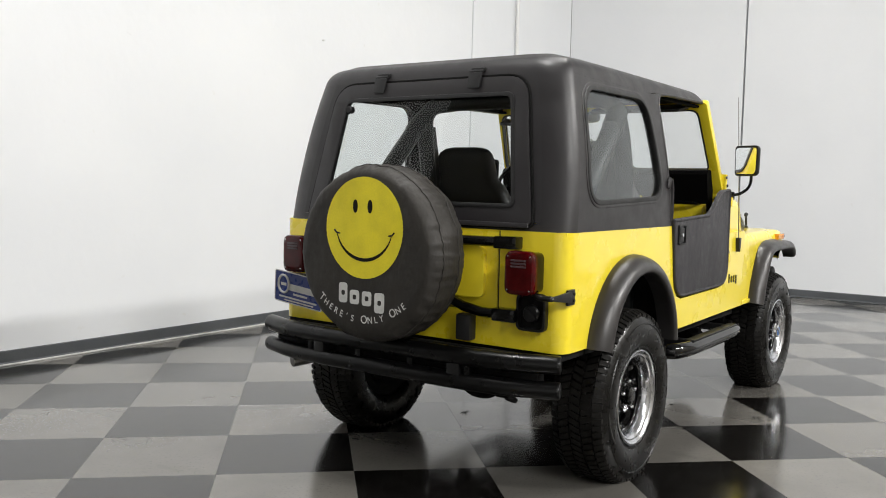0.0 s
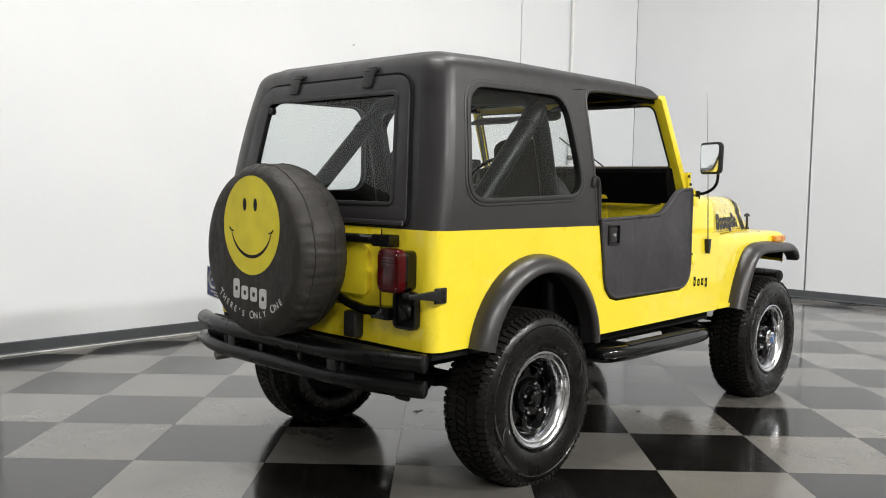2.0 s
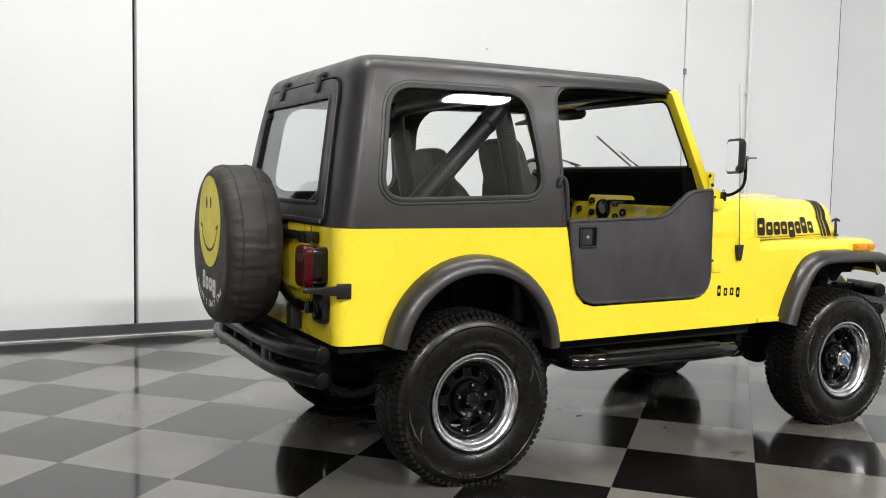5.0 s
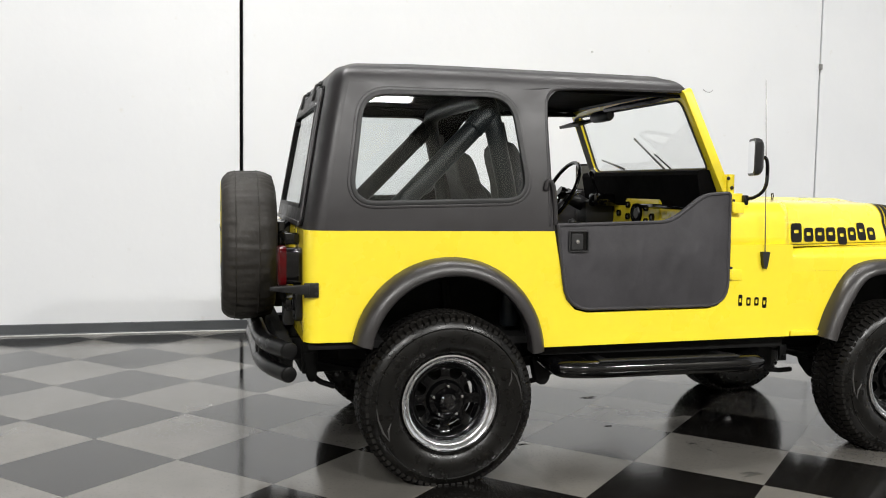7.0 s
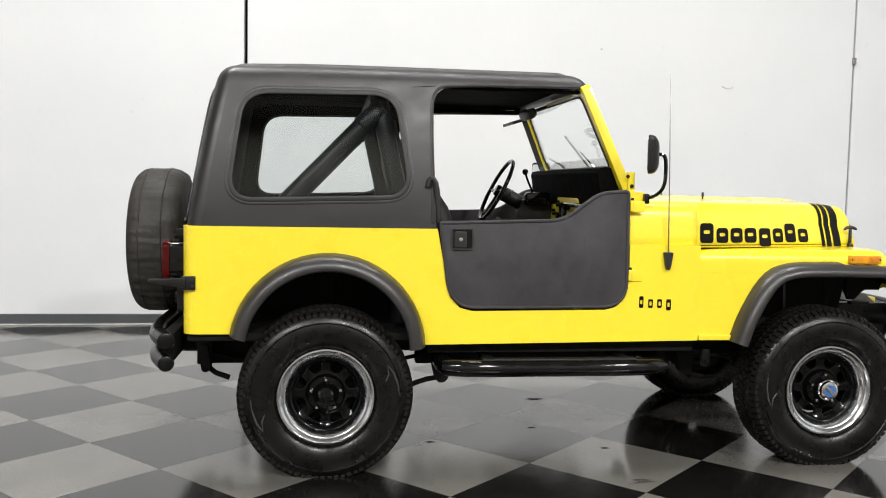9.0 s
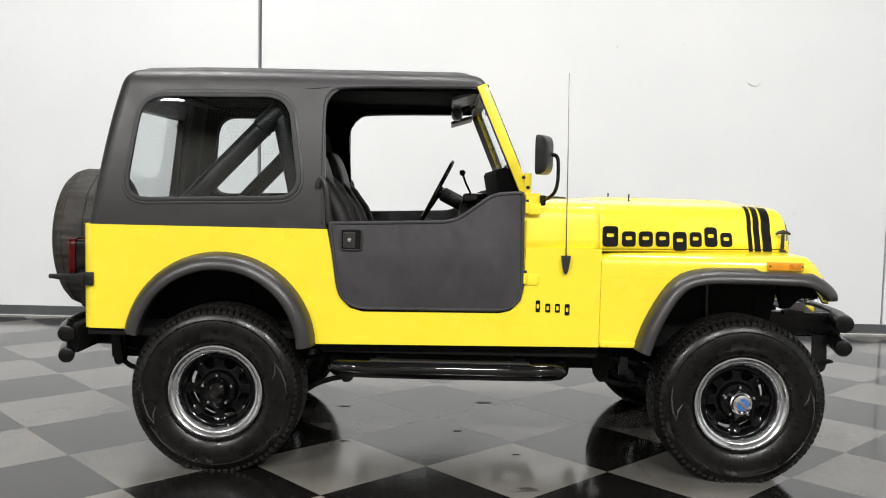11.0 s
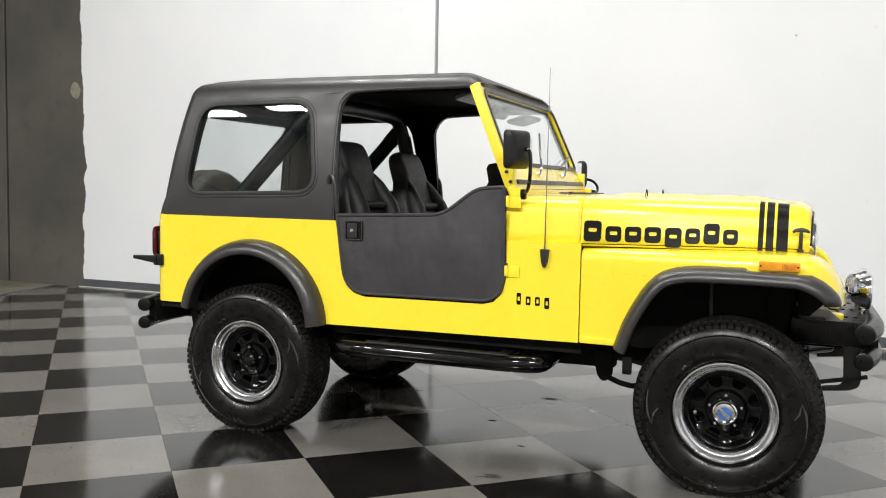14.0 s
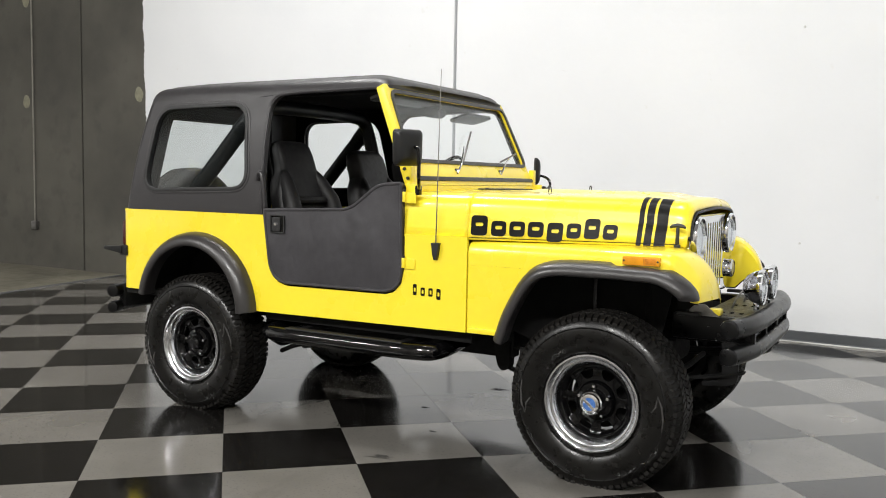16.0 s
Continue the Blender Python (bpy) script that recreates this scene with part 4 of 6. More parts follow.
for y in (-0.255, 0.255):
    hp = merge(panel(rounded([(y - 0.030, 1.690), (y + 0.030, 1.690), (y + 0.033, 1.758), (y - 0.033, 1.758)], 0.008, 3), "x", -0.027, -0.019, bevel=0.002, fit=fitr),
               tube([(ht_x(1.76) - 0.018, y - 0.033, 1.762), (ht_x(1.76) - 0.018, y + 0.033, 1.762)], 0.007, 8),
               block(ht_x(1.78) - 0.014, ht_x(1.78) + 0.02, y - 0.033, y + 0.033, 1.762, 1.780, 0.004))
    part("liftgate_hinge", hp, BLACK_TRIM, gate)
part("strut_knob", lathe([(0, -0.012), (0.012, -0.012), (0.017, -0.007), (0.017, 0.014), (0, 0.014)], 16, "x", tuple(fitr(Vector((-0.008, 0.424, 1.620))))), BLACK_TRIM, gate)

# half doors of black fabric on a frame
for s in SIDES:
    door = part("half_door", panel(grown(DOOR, -0.006), "y", -0.010, 0.016, bevel=0.007, fit=side_fit(s, BODY_W)), VINYL, car, "black fabric half door with stepped top")
    part("door_piping", tube([(x, s * (BODY_W + 0.007), z) for x, z in grown(DOOR, -0.012)], 0.009, 8, closed=True), VINYL, door)
    plate = rounded([(0.556, 1.014), (0.654, 1.014), (0.654, 1.112), (0.556, 1.112)], 0.012, 4)
    pd = part("paddle_handle", panel(plate, "y", -0.020, -0.008, holes=(grown(plate, -0.007)[::-1],), bevel=0.002, fit=side_fit(s, BODY_W)), BLACK_TRIM, door, "square black paddle handle with lock")
    part("recess", panel(grown(plate, -0.006), "y", -0.0115, -0.0095, fit=side_fit(s, BODY_W)), BLACK_GLOSS, pd)
    part("paddle", panel(rounded([(0.568, 1.026), (0.624, 1.026), (0.624, 1.098), (0.568, 1.098)], 0.008, 3), "y", -0.019, -0.011, bevel=0.003, fit=side_fit(s, BODY_W)), BLACK_TRIM, pd)
    part("lock_button", lathe([(0, s * 0.006), (0.009, s * 0.005), (0.011, 0.0)], 14, "y", (0.597, s * (BODY_W + 0.019), 1.062)), CHROME, pd)
    for z in (0.905, 1.225):
        part("door_hinge", merge(tube([(1.392, s * (BODY_W + 0.008), z - 0.025), (1.392, s * (BODY_W + 0.008), z + 0.025)], 0.010, 8), block(1.392, 1.455, s * BODY_W, s * (BODY_W + 0.006), z - 0.03, z + 0.022, 0.003)), YELLOW, door)
        part("hinge_pin", tube([(1.392, s * (BODY_W + 0.009), z + 0.022), (1.392, s * (BODY_W + 0.009), z + 0.036)], 0.007, 6), BLACK_TRIM, door)

# nameplate on the cowl side: plain dark shapes
for x0, x1, z0, z1 in ((1.440, 1.470, 0.752, 0.806), (1.484, 1.516, 0.752, 0.792), (1.528, 1.560, 0.752, 0.792), (1.572, 1.604, 0.740, 0.792)):
    o = rounded([(x0 + 0.004, z0), (x1 - 0.006, z0), (x1 - 0.006, z1), (x0 + 0.004, z1)], 0.006, 3)
    xm, zm = (x0 + x1) / 2 - 0.001, (z0 + z1) / 2
    slot = rounded([(xm - 0.006, zm - 0.010), (xm + 0.006, zm - 0.010), (xm + 0.006, zm + 0.010), (xm - 0.006, zm + 0.010)], 0.004, 3)
    part("nameplate_bar", panel(o, "y", -0.003, -0.0005, holes=(slot[::-1],), fit=side_fit(-1, BODY_W)), PRINT_BLACK, tub)

# radio mast
mast = part("antenna_base", panel(rounded([(1.552, 1.012), (1.594, 1.012), (1.586, 0.955), (1.578, 0.930), (1.568, 0.930), (1.560, 0.955)], 0.004, 3), "y", -0.022, 0.0, bevel=0.003, fit=side_fit(-1, BODY_W)), BLACK_TRIM, car, "black wedge antenna mount with thin mast")
part("antenna_mast", tube([(1.573, -0.768, 1.0), (1.570, -0.750, 1.45), (1.566, -0.730, 1.83)], [0.0032, 0.0024, 0.0016], 6), STEEL, mast)

# door mirrors
for s in SIDES:
    outline = rounded([(-0.077, -0.086), (0.077, -0.086), (0.080, 0.087), (-0.080, 0.087)], 0.024, 6)
    deep = 0.046 if s < 0 else 0.040
    head = loft([[(x, a * k, b * k) for a, b in outline] for x, k in ((0.0, 0.985), (0.003, 1.0), (deep * 0.35, 0.99), (deep * 0.62, 0.93), (deep * 0.82, 0.80), (deep * 0.94, 0.66), (deep, 0.45))], closed=True, cap=True)
    mx, my, mz = (1.438, -0.828, 1.458) if s < 0 else (1.350, 0.850, 1.374)
    m = Matrix.Translation((mx, my, mz)) @ Matrix.Rotation(radians(-23) if s < 0 else radians(24), 4, "Z")
    mir = part("door_mirror", moved(head, m), BLACK_SATIN, car, "black rectangular door mirror on a bent arm")
    part("mirror_glass", moved(panel(rounded([(-0.068, -0.074), (0.068, -0.074), (0.072, 0.074), (-0.072, 0.074)], 0.022, 6), "x", -0.003, 0.001), m), surface("mirror_silver", (0.85, 0.86, 0.87), 0.03, metal=1.0, vary=0.02, wear=0.01) if s < 0 else bpy.data.materials["mirror_silver"], mir)
    armp = [(1.462, s * 0.752, 1.262), (1.490, s * 0.79, 1.270), (1.515, s * 0.838, 1.312), (1.518, s * 0.840, mz - 0.055), (1.512, s * 0.838, mz), (mx + 0.045, my, mz + 0.003)]
    if s > 0:
        armp = [(1.462, 0.752, 1.262), (1.475, 0.80, 1.268), (1.470, 0.845, 1.300), (1.440, 0.850, 1.338), (mx + 0.035, my, 1.350)]
    part("mirror_arm", merge(tube(armp, 0.0085, 8, smooth_turns=2), block(1.448, 1.476, s * 0.738, s * 0.764, 1.234, 1.282, 0.008)), BLACK_GLOSS, mir)

# tail end: lamps, filler, tailgate, carrier arms, bumper rests
tg = [(-0.452, 0.782), (0.452, 0.782), (0.452, 1.098), (-0.452, 1.098)]
tailgate = part("tailgate", merge(panel(rounded(tg, 0.012, 3), "x", REAR_X - 0.006, REAR_X + 0.004, bevel=0.003),
                                  panel(rounded([(-0.40, 0.830), (0.40, 0.830), (0.40, 1.02), (0.36, 1.05), (-0.36, 1.05), (-0.40, 1.02)], 0.03, 4), "x", REAR_X - 0.030, REAR_X - 0.004, bevel=0.012)), YELLOW, tub, "yellow tailgate with raised panel")
for a, b in (((-0.4585, 0.775), (-0.4545, 1.105)), ((0.4545, 0.775), (0.4585, 1.105)), ((-0.458, 0.774), (0.458, 0.778))):
    part("tailgate_gap", block(REAR_X - 0.0025, REAR_X + 0.001, a[0], b[0], a[1], b[1]), GAP_DARK, tub)
for s in SIDES:
    y = s * 0.602
    box_o = rounded([(y - 0.058, 0.870), (y + 0.058, 0.870), (y + 0.058, 1.028), (y - 0.058, 1.028)], 0.026, 5)
    tl = part("tail_light", panel(box_o, "x", REAR_X - 0.075, REAR_X, bevel=0.006), BLACK_GLOSS, car, "boxy dark red tail light in black housing")
    lens_o = grown(box_o, 0.007)
    lens = part("red_lens", loft([[(x, c[0] + (a - c[0]) * k, c[1] + (d - c[1]) * k) for a, d in lens_o] for c in ((y, 0.949),) for x, k in ((REAR_X - 0.066, 1.0), (REAR_X - 0.088, 1.0), (REAR_X - 0.096, 0.965), (REAR_X - 0.100, 0.90), (REAR_X - 0.1015, 0.70))], closed=True, cap=True), RED_LENS, tl)
    for k in range(3):
        part("reverse_lens", block(REAR_X - 0.1035, REAR_X - 0.095, y - 0.034, y + 0.034, 0.970 + 0.012 * k, 0.979 + 0.012 * k, 0.002), TAIL_CLEAR, tl)
    for a in (-0.048, 0.048):
        for z in (0.884, 1.014):
            part("screw", lathe([(0, -0.004), (0.005, -0.003), (0.006, 0.0)], 8, "x", (REAR_X - 0.097, y + a, z)), CHROME, tl)
filler = part("fuel_filler", panel(rounded([(-0.686, 0.716), (-0.556, 0.716), (-0.556, 0.866), (-0.686, 0.866)], 0.030, 5), "x", REAR_X - 0.030, REAR_X + 0.0, holes=(rounded([(-0.676, 0.726), (-0.566, 0.726), (-0.566, 0.856), (-0.676, 0.856)], 0.026, 5)[::-1],), bevel=0.004), BLACK_SATIN, car, "black square fuel filler recess with cap")
part("filler_bowl", block(REAR_X - 0.006, REAR_X - 0.002, -0.676, -0.566, 0.724, 0.858), UNDER, filler)
part("filler_cap", merge(lathe([(0, -0.026), (0.03, -0.026), (0.036, -0.018), (0.036, 0.0)], 20, "x", (REAR_X - 0.004, -0.621, 0.785)), moved(block(-0.034, -0.024, -0.03, 0.03, -0.008, 0.008, 0.003), Matrix.Translation((REAR_X - 0.002, -0.621, 0.785)) @ Matrix.Rotation(0.7, 4, "X"))), BLACK_SATIN, filler, "black filler cap with bar grip")
carrier = part("spare_carrier", merge(tube([(REAR_X - 0.035, -0.55, 1.062), (REAR_X - 0.045, -0.30, 1.062), (REAR_X - 0.05, 0.10, 1.062)], 0.020, 10),
                                      tube([(REAR_X - 0.035, -0.55, 0.772), (REAR_X - 0.05, -0.36, 0.775), (REAR_X - 0.06, -0.20, 0.84), (REAR_X - 0.06, 0.05, 0.93)], 0.020, 10, smooth_turns=1),
                                      block(REAR_X - 0.062, REAR_X - 0.002, -0.565, -0.46, 1.036, 1.086, 0.008), block(REAR_X - 0.062, REAR_X - 0.002, -0.565, -0.46, 0.746, 0.798, 0.008),
                                      block(REAR_X - 0.07, REAR_X - 0.004, -0.16, 0.12, 0.86, 1.12, 0.01)), BLACK_GLOSS, car, "black swing-out spare wheel carrier arms")
for y in (-0.32, 0.32):
    part("rubber_stop", block(REAR_X - 0.055, REAR_X - 0.002, y - 0.036, y + 0.036, 0.648, 0.758, 0.012), BLACK_TRIM, car, "black rubber stop below the tailgate")
latch = merge(block(-0.622, -0.560, -0.770, -0.758, 0.828, 0.890, 0.005), panel([(-0.60, 0.838), (-0.60, 0.884), (-0.745, 0.876), (-0.760, 0.868), (-0.745, 0.858)], "y", -0.776, -0.766, bevel=0.003),
              tube([(-0.755, -0.772, 0.868), (-0.72, -0.70, 0.862), (-0.66, -0.65, 0.858)], 0.011, 8))
part("carrier_latch", latch, BLACK_SATIN, car, "black strap latch wrapped round the corner")
for z in (0.845, 0.872):
    part("bolt", lathe([(0, -0.005), (0.006, -0.004), (0.007, 0.0)], 8, "y", (-0.572, -0.770, z)), BLACK_TRIM, tub)

# blue display plate on the left rear corner, its writing as bars
pl = Matrix.Translation((REAR_X - 0.065, 0.598, 0.777)) @ Matrix.Rotation(radians(6), 4, "X") @ Matrix.Rotation(radians(-4), 4, "Y")
plate = part("display_plate", moved(panel(rounded([(-0.153, -0.076), (0.153, -0.076), (0.153, 0.076), (-0.153, 0.076)], 0.012, 4), "x", -0.001, 0.001), pl), PLATE_BLUE, car, "blue display plate with white markings")
rim_o = rounded([(-0.153, -0.076), (0.153, -0.076), (0.153, 0.076), (-0.153, 0.076)], 0.012, 4)
part("plate_rim", moved(panel(rim_o, "x", -0.002, -0.0012, holes=(grown(rim_o, -0.005)[::-1],)), pl), PRINT_WHITE, plate)
badge = [(-0.003, 0.093 + 0.034 * math.cos(a), 0.014 + 0.042 * math.sin(a)) for a in np.linspace(0, 2 * math.pi, 24, endpoint=False)]
part("plate_emblem", moved(merge(tube(badge, 0.006, 6, closed=True), block(-0.005, -0.001, 0.076, 0.110, 0.006, 0.020, 0.002)), pl), PRINT_WHITE, plate)
for y0, y1, z0, z1 in ((-0.125, 0.065, -0.012, 0.020), (-0.06, 0.03, -0.032, -0.022), (-0.12, 0.12, -0.052, -0.044), (-0.10, 0.09, -0.065, -0.059)):
    part("plate_bar", moved(block(-0.0025, -0.0012, y0, y1, z0, z1), pl), PRINT_WHITE, plate)
part("plate_bracket", block(REAR_X - 0.064, REAR_X, 0.56, 0.70, 0.83, 0.85, 0.004), BLACK_SATIN, plate)

# spare wheel in its printed cover
SP = Vector((-0.695, -0.007, 0.998))
prof = [(0.0, 0.0), (0.30, 0.0), (0.335, -0.012), (0.352, -0.045), (0.358, -0.07), (0.360, -0.09), (0.361, -0.12), (0.361, -0.15), (0.360, -0.18), (0.358, -0.20), (0.354, -0.22), (0.348, -0.235), (0.334, -0.255), (0.318, -0.264), (0.290, -0.266), (0.20, -0.266), (0.10, -0.266), (0.0, -0.266)]
prof = [(r * 1.003, h * 0.945) for r, h in prof]
cov = lathe(prof, 240, "x")


def fold(a, x):
    """How far the slack cover stands off its round shape."""
    ca, sa = math.cos(a), math.sin(a)
    return 0.007 * noise.noise(Vector((ca * 4, sa * 4, x * 6))) + 0.0065 * noise.noise(Vector((ca * 19, sa * 19, x * 7)))


for v in cov.verts:
    rr = math.hypot(v.co.y, v.co.z)
    if rr > 0.335 and v.co.x > -0.225:
        k = 1 + fold(math.atan2(v.co.z, v.co.y), v.co.x) / rr
        v.co.y *= k
        v.co.z *= k
spare = part("spare_wheel", moved(cov, Matrix.Translation(SP)), COVER, car, "spare wheel in black vinyl cover printed with a smiling face", 75)
for x, r in ((-0.085, 0.3620), (-0.189, 0.3600)):
    ring_line = [(a, r + fold(a, x)) for a in np.linspace(-math.pi, math.pi, 120, endpoint=False)]
    part("cover_seam", tube([(SP.x + x, SP.y + q * math.cos(a), SP.z + q * math.sin(a)) for a, q in ring_line], 0.0032, 6, closed=True), COVER, spare)
FX = SP.x - 0.2520


def on_cover(v):
    """Lays a plate drawn in (right, up) seen from behind on the cover's face."""
    return Vector((FX - v.z, SP.y - v.x, v.y))


face = part("smiley_disc", panel([(0.008 + 0.199 * math.cos(a), 1.104 + 0.205 * math.sin(a)) for a in np.linspace(0, 2 * math.pi, 64, endpoint=False)], "z", 0.0, 0.0012, fit=on_cover), SMILEY, spare, "worn yellow printed disc with a smile")
for x in (-0.036, 0.040):
    part("smiley_eye", panel([(x + 0.0125 * math.cos(a), 1.190 + 0.027 * math.sin(a)) for a in np.linspace(0, 2 * math.pi, 24, endpoint=False)], "z", 0.0013, 0.002, fit=on_cover), PRINT_BLACK, face)
up, low = [], []
for a in np.linspace(radians(196), radians(344), 25):
    up.append((0.010 + 0.148 * math.cos(a), 1.122 + 0.140 * math.sin(a)))
    k = 1 + 0.085 * math.sin((a - radians(196)) / radians(148) * math.pi)
    low.append((0.010 + 0.150 * math.cos(a) * k, 1.122 + 0.142 * math.sin(a) * k))
part("smiley_mouth", panel(up + low[::-1], "z", 0.0013, 0.002, fit=on_cover), PRINT_BLACK, face)
for s in SIDES:
    part("smiley_cheek", tube([on_cover(Vector((0.010 + s * 0.126, 1.077, 0.0014))), on_cover(Vector((0.010 + s * 0.144, 1.080, 0.0014))), on_cover(Vector((0.010 + s * 0.156, 1.092, 0.0014)))], 0.0035, 6), PRINT_BLACK, face)
for x0, x1, z0, z1 in ((-0.135, -0.085, 0.790, 0.872), (-0.076, -0.022, 0.788, 0.846), (-0.012, 0.042, 0.786, 0.845), (0.053, 0.108, 0.763, 0.844)):
    o = rounded([(x0 + 0.017, z0 + 0.004), (x1 + 0.012, z0 + 0.004), (x1 + 0.012, z1 + 0.004), (x0 + 0.017, z1 + 0.004)], 0.014, 4)
    xm, zm = (x0 + x1) / 2 + 0.0145, (z0 + z1) / 2 + 0.004
    slot = rounded([(xm - 0.010, zm - 0.010), (xm + 0.010, zm - 0.010), (xm + 0.010, zm + 0.010), (xm - 0.010, zm + 0.010)], 0.007, 3)
    part("cover_bar", panel(o, "z", 0.0, 0.0012, holes=(slot[::-1],), fit=on_cover), PRINT_WHITE, spare)


def letter(ch, size):
    cu = bpy.data.curves.new("letter", "FONT")
    cu.body, cu.size, cu.align_x, cu.extrude = ch, size, "CENTER", 0.0005
    ob = new("letter", cu)
    bpy.context.view_layer.update()
    me = bpy.data.meshes.new_from_object(ob.evaluated_get(bpy.context.evaluated_depsgraph_get()))
    bpy.data.objects.remove(ob)
    bm = bmesh.new()
    bm.from_mesh(me)
    bpy.data.meshes.remove(me)
    return bm


SLOGAN = "THERE'S ONLY ONE"
for i, ch in enumerate(SLOGAN):
    if ch == " ":
        continue
    first = i in (0, 8, 13)
    a = radians(-39.0 + 78.0 * i / (len(SLOGAN) - 1))
    bm = letter(ch, 0.047 if first else 0.038)
    px, pz = 0.351 * math.sin(a) + 0.002, 1.069 - 0.351 * math.cos(a)
    bmesh.ops.transform(bm, matrix=Matrix.Translation((px, pz, 0.001)) @ Matrix.Rotation(a, 4, "Z") @ Matrix.Diagonal((0.9, 1, 1, 1)), verts=bm.verts[:])
    for v in bm.verts:
        v.co = on_cover(v.co)
    part("slogan_letter", bm, PRINT_WHITE, spare)


# wheels: axis along y, outer side towards -y
HUB_Z, TYRE_R, WHEEL_Y = 0.362, 0.372, 0.695


def tyre_mesh():
    p = [(0.205, -0.092), (0.213, -0.101), (0.222, -0.1125), (0.240, -0.1245), (0.262, -0.1315), (0.286, -0.1340), (0.308, -0.1325), (0.328, -0.1275), (0.346, -0.1185), (0.360, -0.106), (0.369, -0.088), (0.3725, -0.060), (0.374, 0.0)]
    p = p + [(r, -y) for r, y in p[-2::-1]]
    bms = [lathe(p, 96)]
    bms.append(lathe([(0.320, -0.1285), (0.3235, -0.1318), (0.327, -0.1268)], 96))
    bms.append(lathe([(0.221, -0.110), (0.225, -0.1175), (0.230, -0.1175)], 96))
    def lug(a0, a1, y0, y1, r0, r1, r0b=None, skew=0.0):
        bm = bmesh.new()
        vs = []
        for y, rb, rt, off in ((y0, r0 if r0b is None else r0b, r1 - (0.016 if r0b else 0.0), skew), (y1, r0, r1, -skew)):
            for a in (a0 + off, a1 + off):
                vs.append([bm.verts.new((r * math.sin(a), y, r * math.cos(a))) for r in (rb, rt)])
        (p0, p1, p2, p3) = vs
        for q in ((p0[1], p1[1], p3[1], p2[1]), (p0[0], p0[1], p2[1], p2[0]), (p1[0], p1[1], p3[1], p3[0]), (p0[0], p0[1], p1[1], p1[0]), (p2[0], p2[1], p3[1], p3[0])):
            bm.faces.new(q)
        return bm
    n = 78
    step = 2 * math.pi / n
    for i in range(n):
        a = i * step
        long = 0.010 if i % 2 else 0.0
        for s in SIDES:
            bms.append(lug(a, a + step * (0.70 if i % 2 else 0.62), s * (0.1135 + long * 0.25), s * 0.082, 0.364, 0.3795, 0.347 - long * 0.5))
        bms.append(lug(a + step * 0.12, a + step * 0.84, -0.074, -0.030, 0.366, 0.3815, None, step * 0.26))
        bms.append(lug(a + step * 0.46, a + step * 1.20, -0.022, 0.022, 0.366, 0.3820, None, -step * 0.26))
        bms.append(lug(a + step * 0.12, a + step * 0.84, 0.030, 0.074, 0.366, 0.3815, None, step * 0.26))
    carcass, lugs = merge(*bms[:3]), merge(*bms[3:])
    settle(carcass)
    settle(lugs)
    return carcass, lugs


def settle(bm):
    """Grows the tyre to its size and flattens it where it stands."""
    for v in bm.verts:
        r = math.hypot(v.co.x, v.co.z)
        k = 1 + 0.022 * smooth01((r - 0.23) / 0.14)
        v.co.x *= k
        v.co.z *= k
        if v.co.z < -0.34:
            k = (-0.34 - v.co.z) / 0.045
            v.co.y *= 1 + 0.05 * k
        v.co.z = max(v.co.z, -HUB_Z + 0.0008)


def rim_mesh():
    return lathe([(0.205, -0.086), (0.2115, -0.102), (0.2155, -0.110), (0.2130, -0.1165), (0.2055, -0.1175), (0.1985, -0.1130), (0.1930, -0.1065), (0.1890, -0.1068), (0.1840, -0.1050), (0.1770, -0.0975), (0.1705, -0.088), (0.1660, -0.078), (0.1635, -0.066), (0.1630, -0.056)], 72)


def barrel_mesh():
    return lathe([(0.1635, -0.056), (0.1625, 0.09), (0.205, 0.10), (0.207, 0.08)], 48)


def wheel_centre_mesh():
    """Pressed steel disc: rolled outer edge, eight rounded windows between ribs, domed hub."""
    def dish(r):
        return -0.034 - 0.030 * smooth01((r - 0.140) / 0.024) - 0.018 * smooth01((0.092 - r) / 0.02)
    holes = []
    for i in range(8):
        a = 2 * math.pi * (i + 0.5) / 8
        ca, sa = math.cos(a), math.sin(a)
        win = rounded([(0.098, -0.017), (0.136, -0.033), (0.136, 0.033), (0.098, 0.017)], 0.014, 3)
        holes.append([(u * ca - v * sa, u * sa + v * ca) for u, v in win][::-1])
    rim = [(0.1635 * math.cos(q), 0.1635 * math.sin(q)) for q in np.linspace(0, 2 * math.pi, 72, endpoint=False)]
    ringed = [(0.086 * math.cos(q), 0.086 * math.sin(q)) for q in np.linspace(0, 2 * math.pi, 40, endpoint=False)]
    web = panel(rim, "y", 0.0, 0.010, holes=holes + [ringed[::-1]], bevel=0.004, fit=lambda v: Vector((v.x, v.y + dish(math.hypot(v.x, v.z)), v.z)))
    hub = lathe([(0.088, -0.036), (0.085, -0.050), (0.078, -0.060), (0.058, -0.064), (0.046, -0.058), (0.0, -0.058)], 48)
    lip = lathe([(0.1645, -0.058), (0.163, -0.068), (0.158, -0.070), (0.151, -0.066), (0.147, -0.060)], 72)
    return merge(web, hub, lip)


def brand_mark(turn):
    """A raised bolt-shaped flash moulded into the sidewall."""
    pts = [(0.325, 27), (0.322, 18), (0.316, 8), (0.306, 0), (0.292, 8), (0.272, 13)]
    line = [(r * math.sin(radians(a + turn)), -0.1343 + (0.0045 if r > 0.320 else 0.0), r * math.cos(radians(a + turn))) for r, a in pts]
    return tube(line, [0.0020, 0.0036, 0.0046, 0.0050, 0.0042, 0.0022], 6)


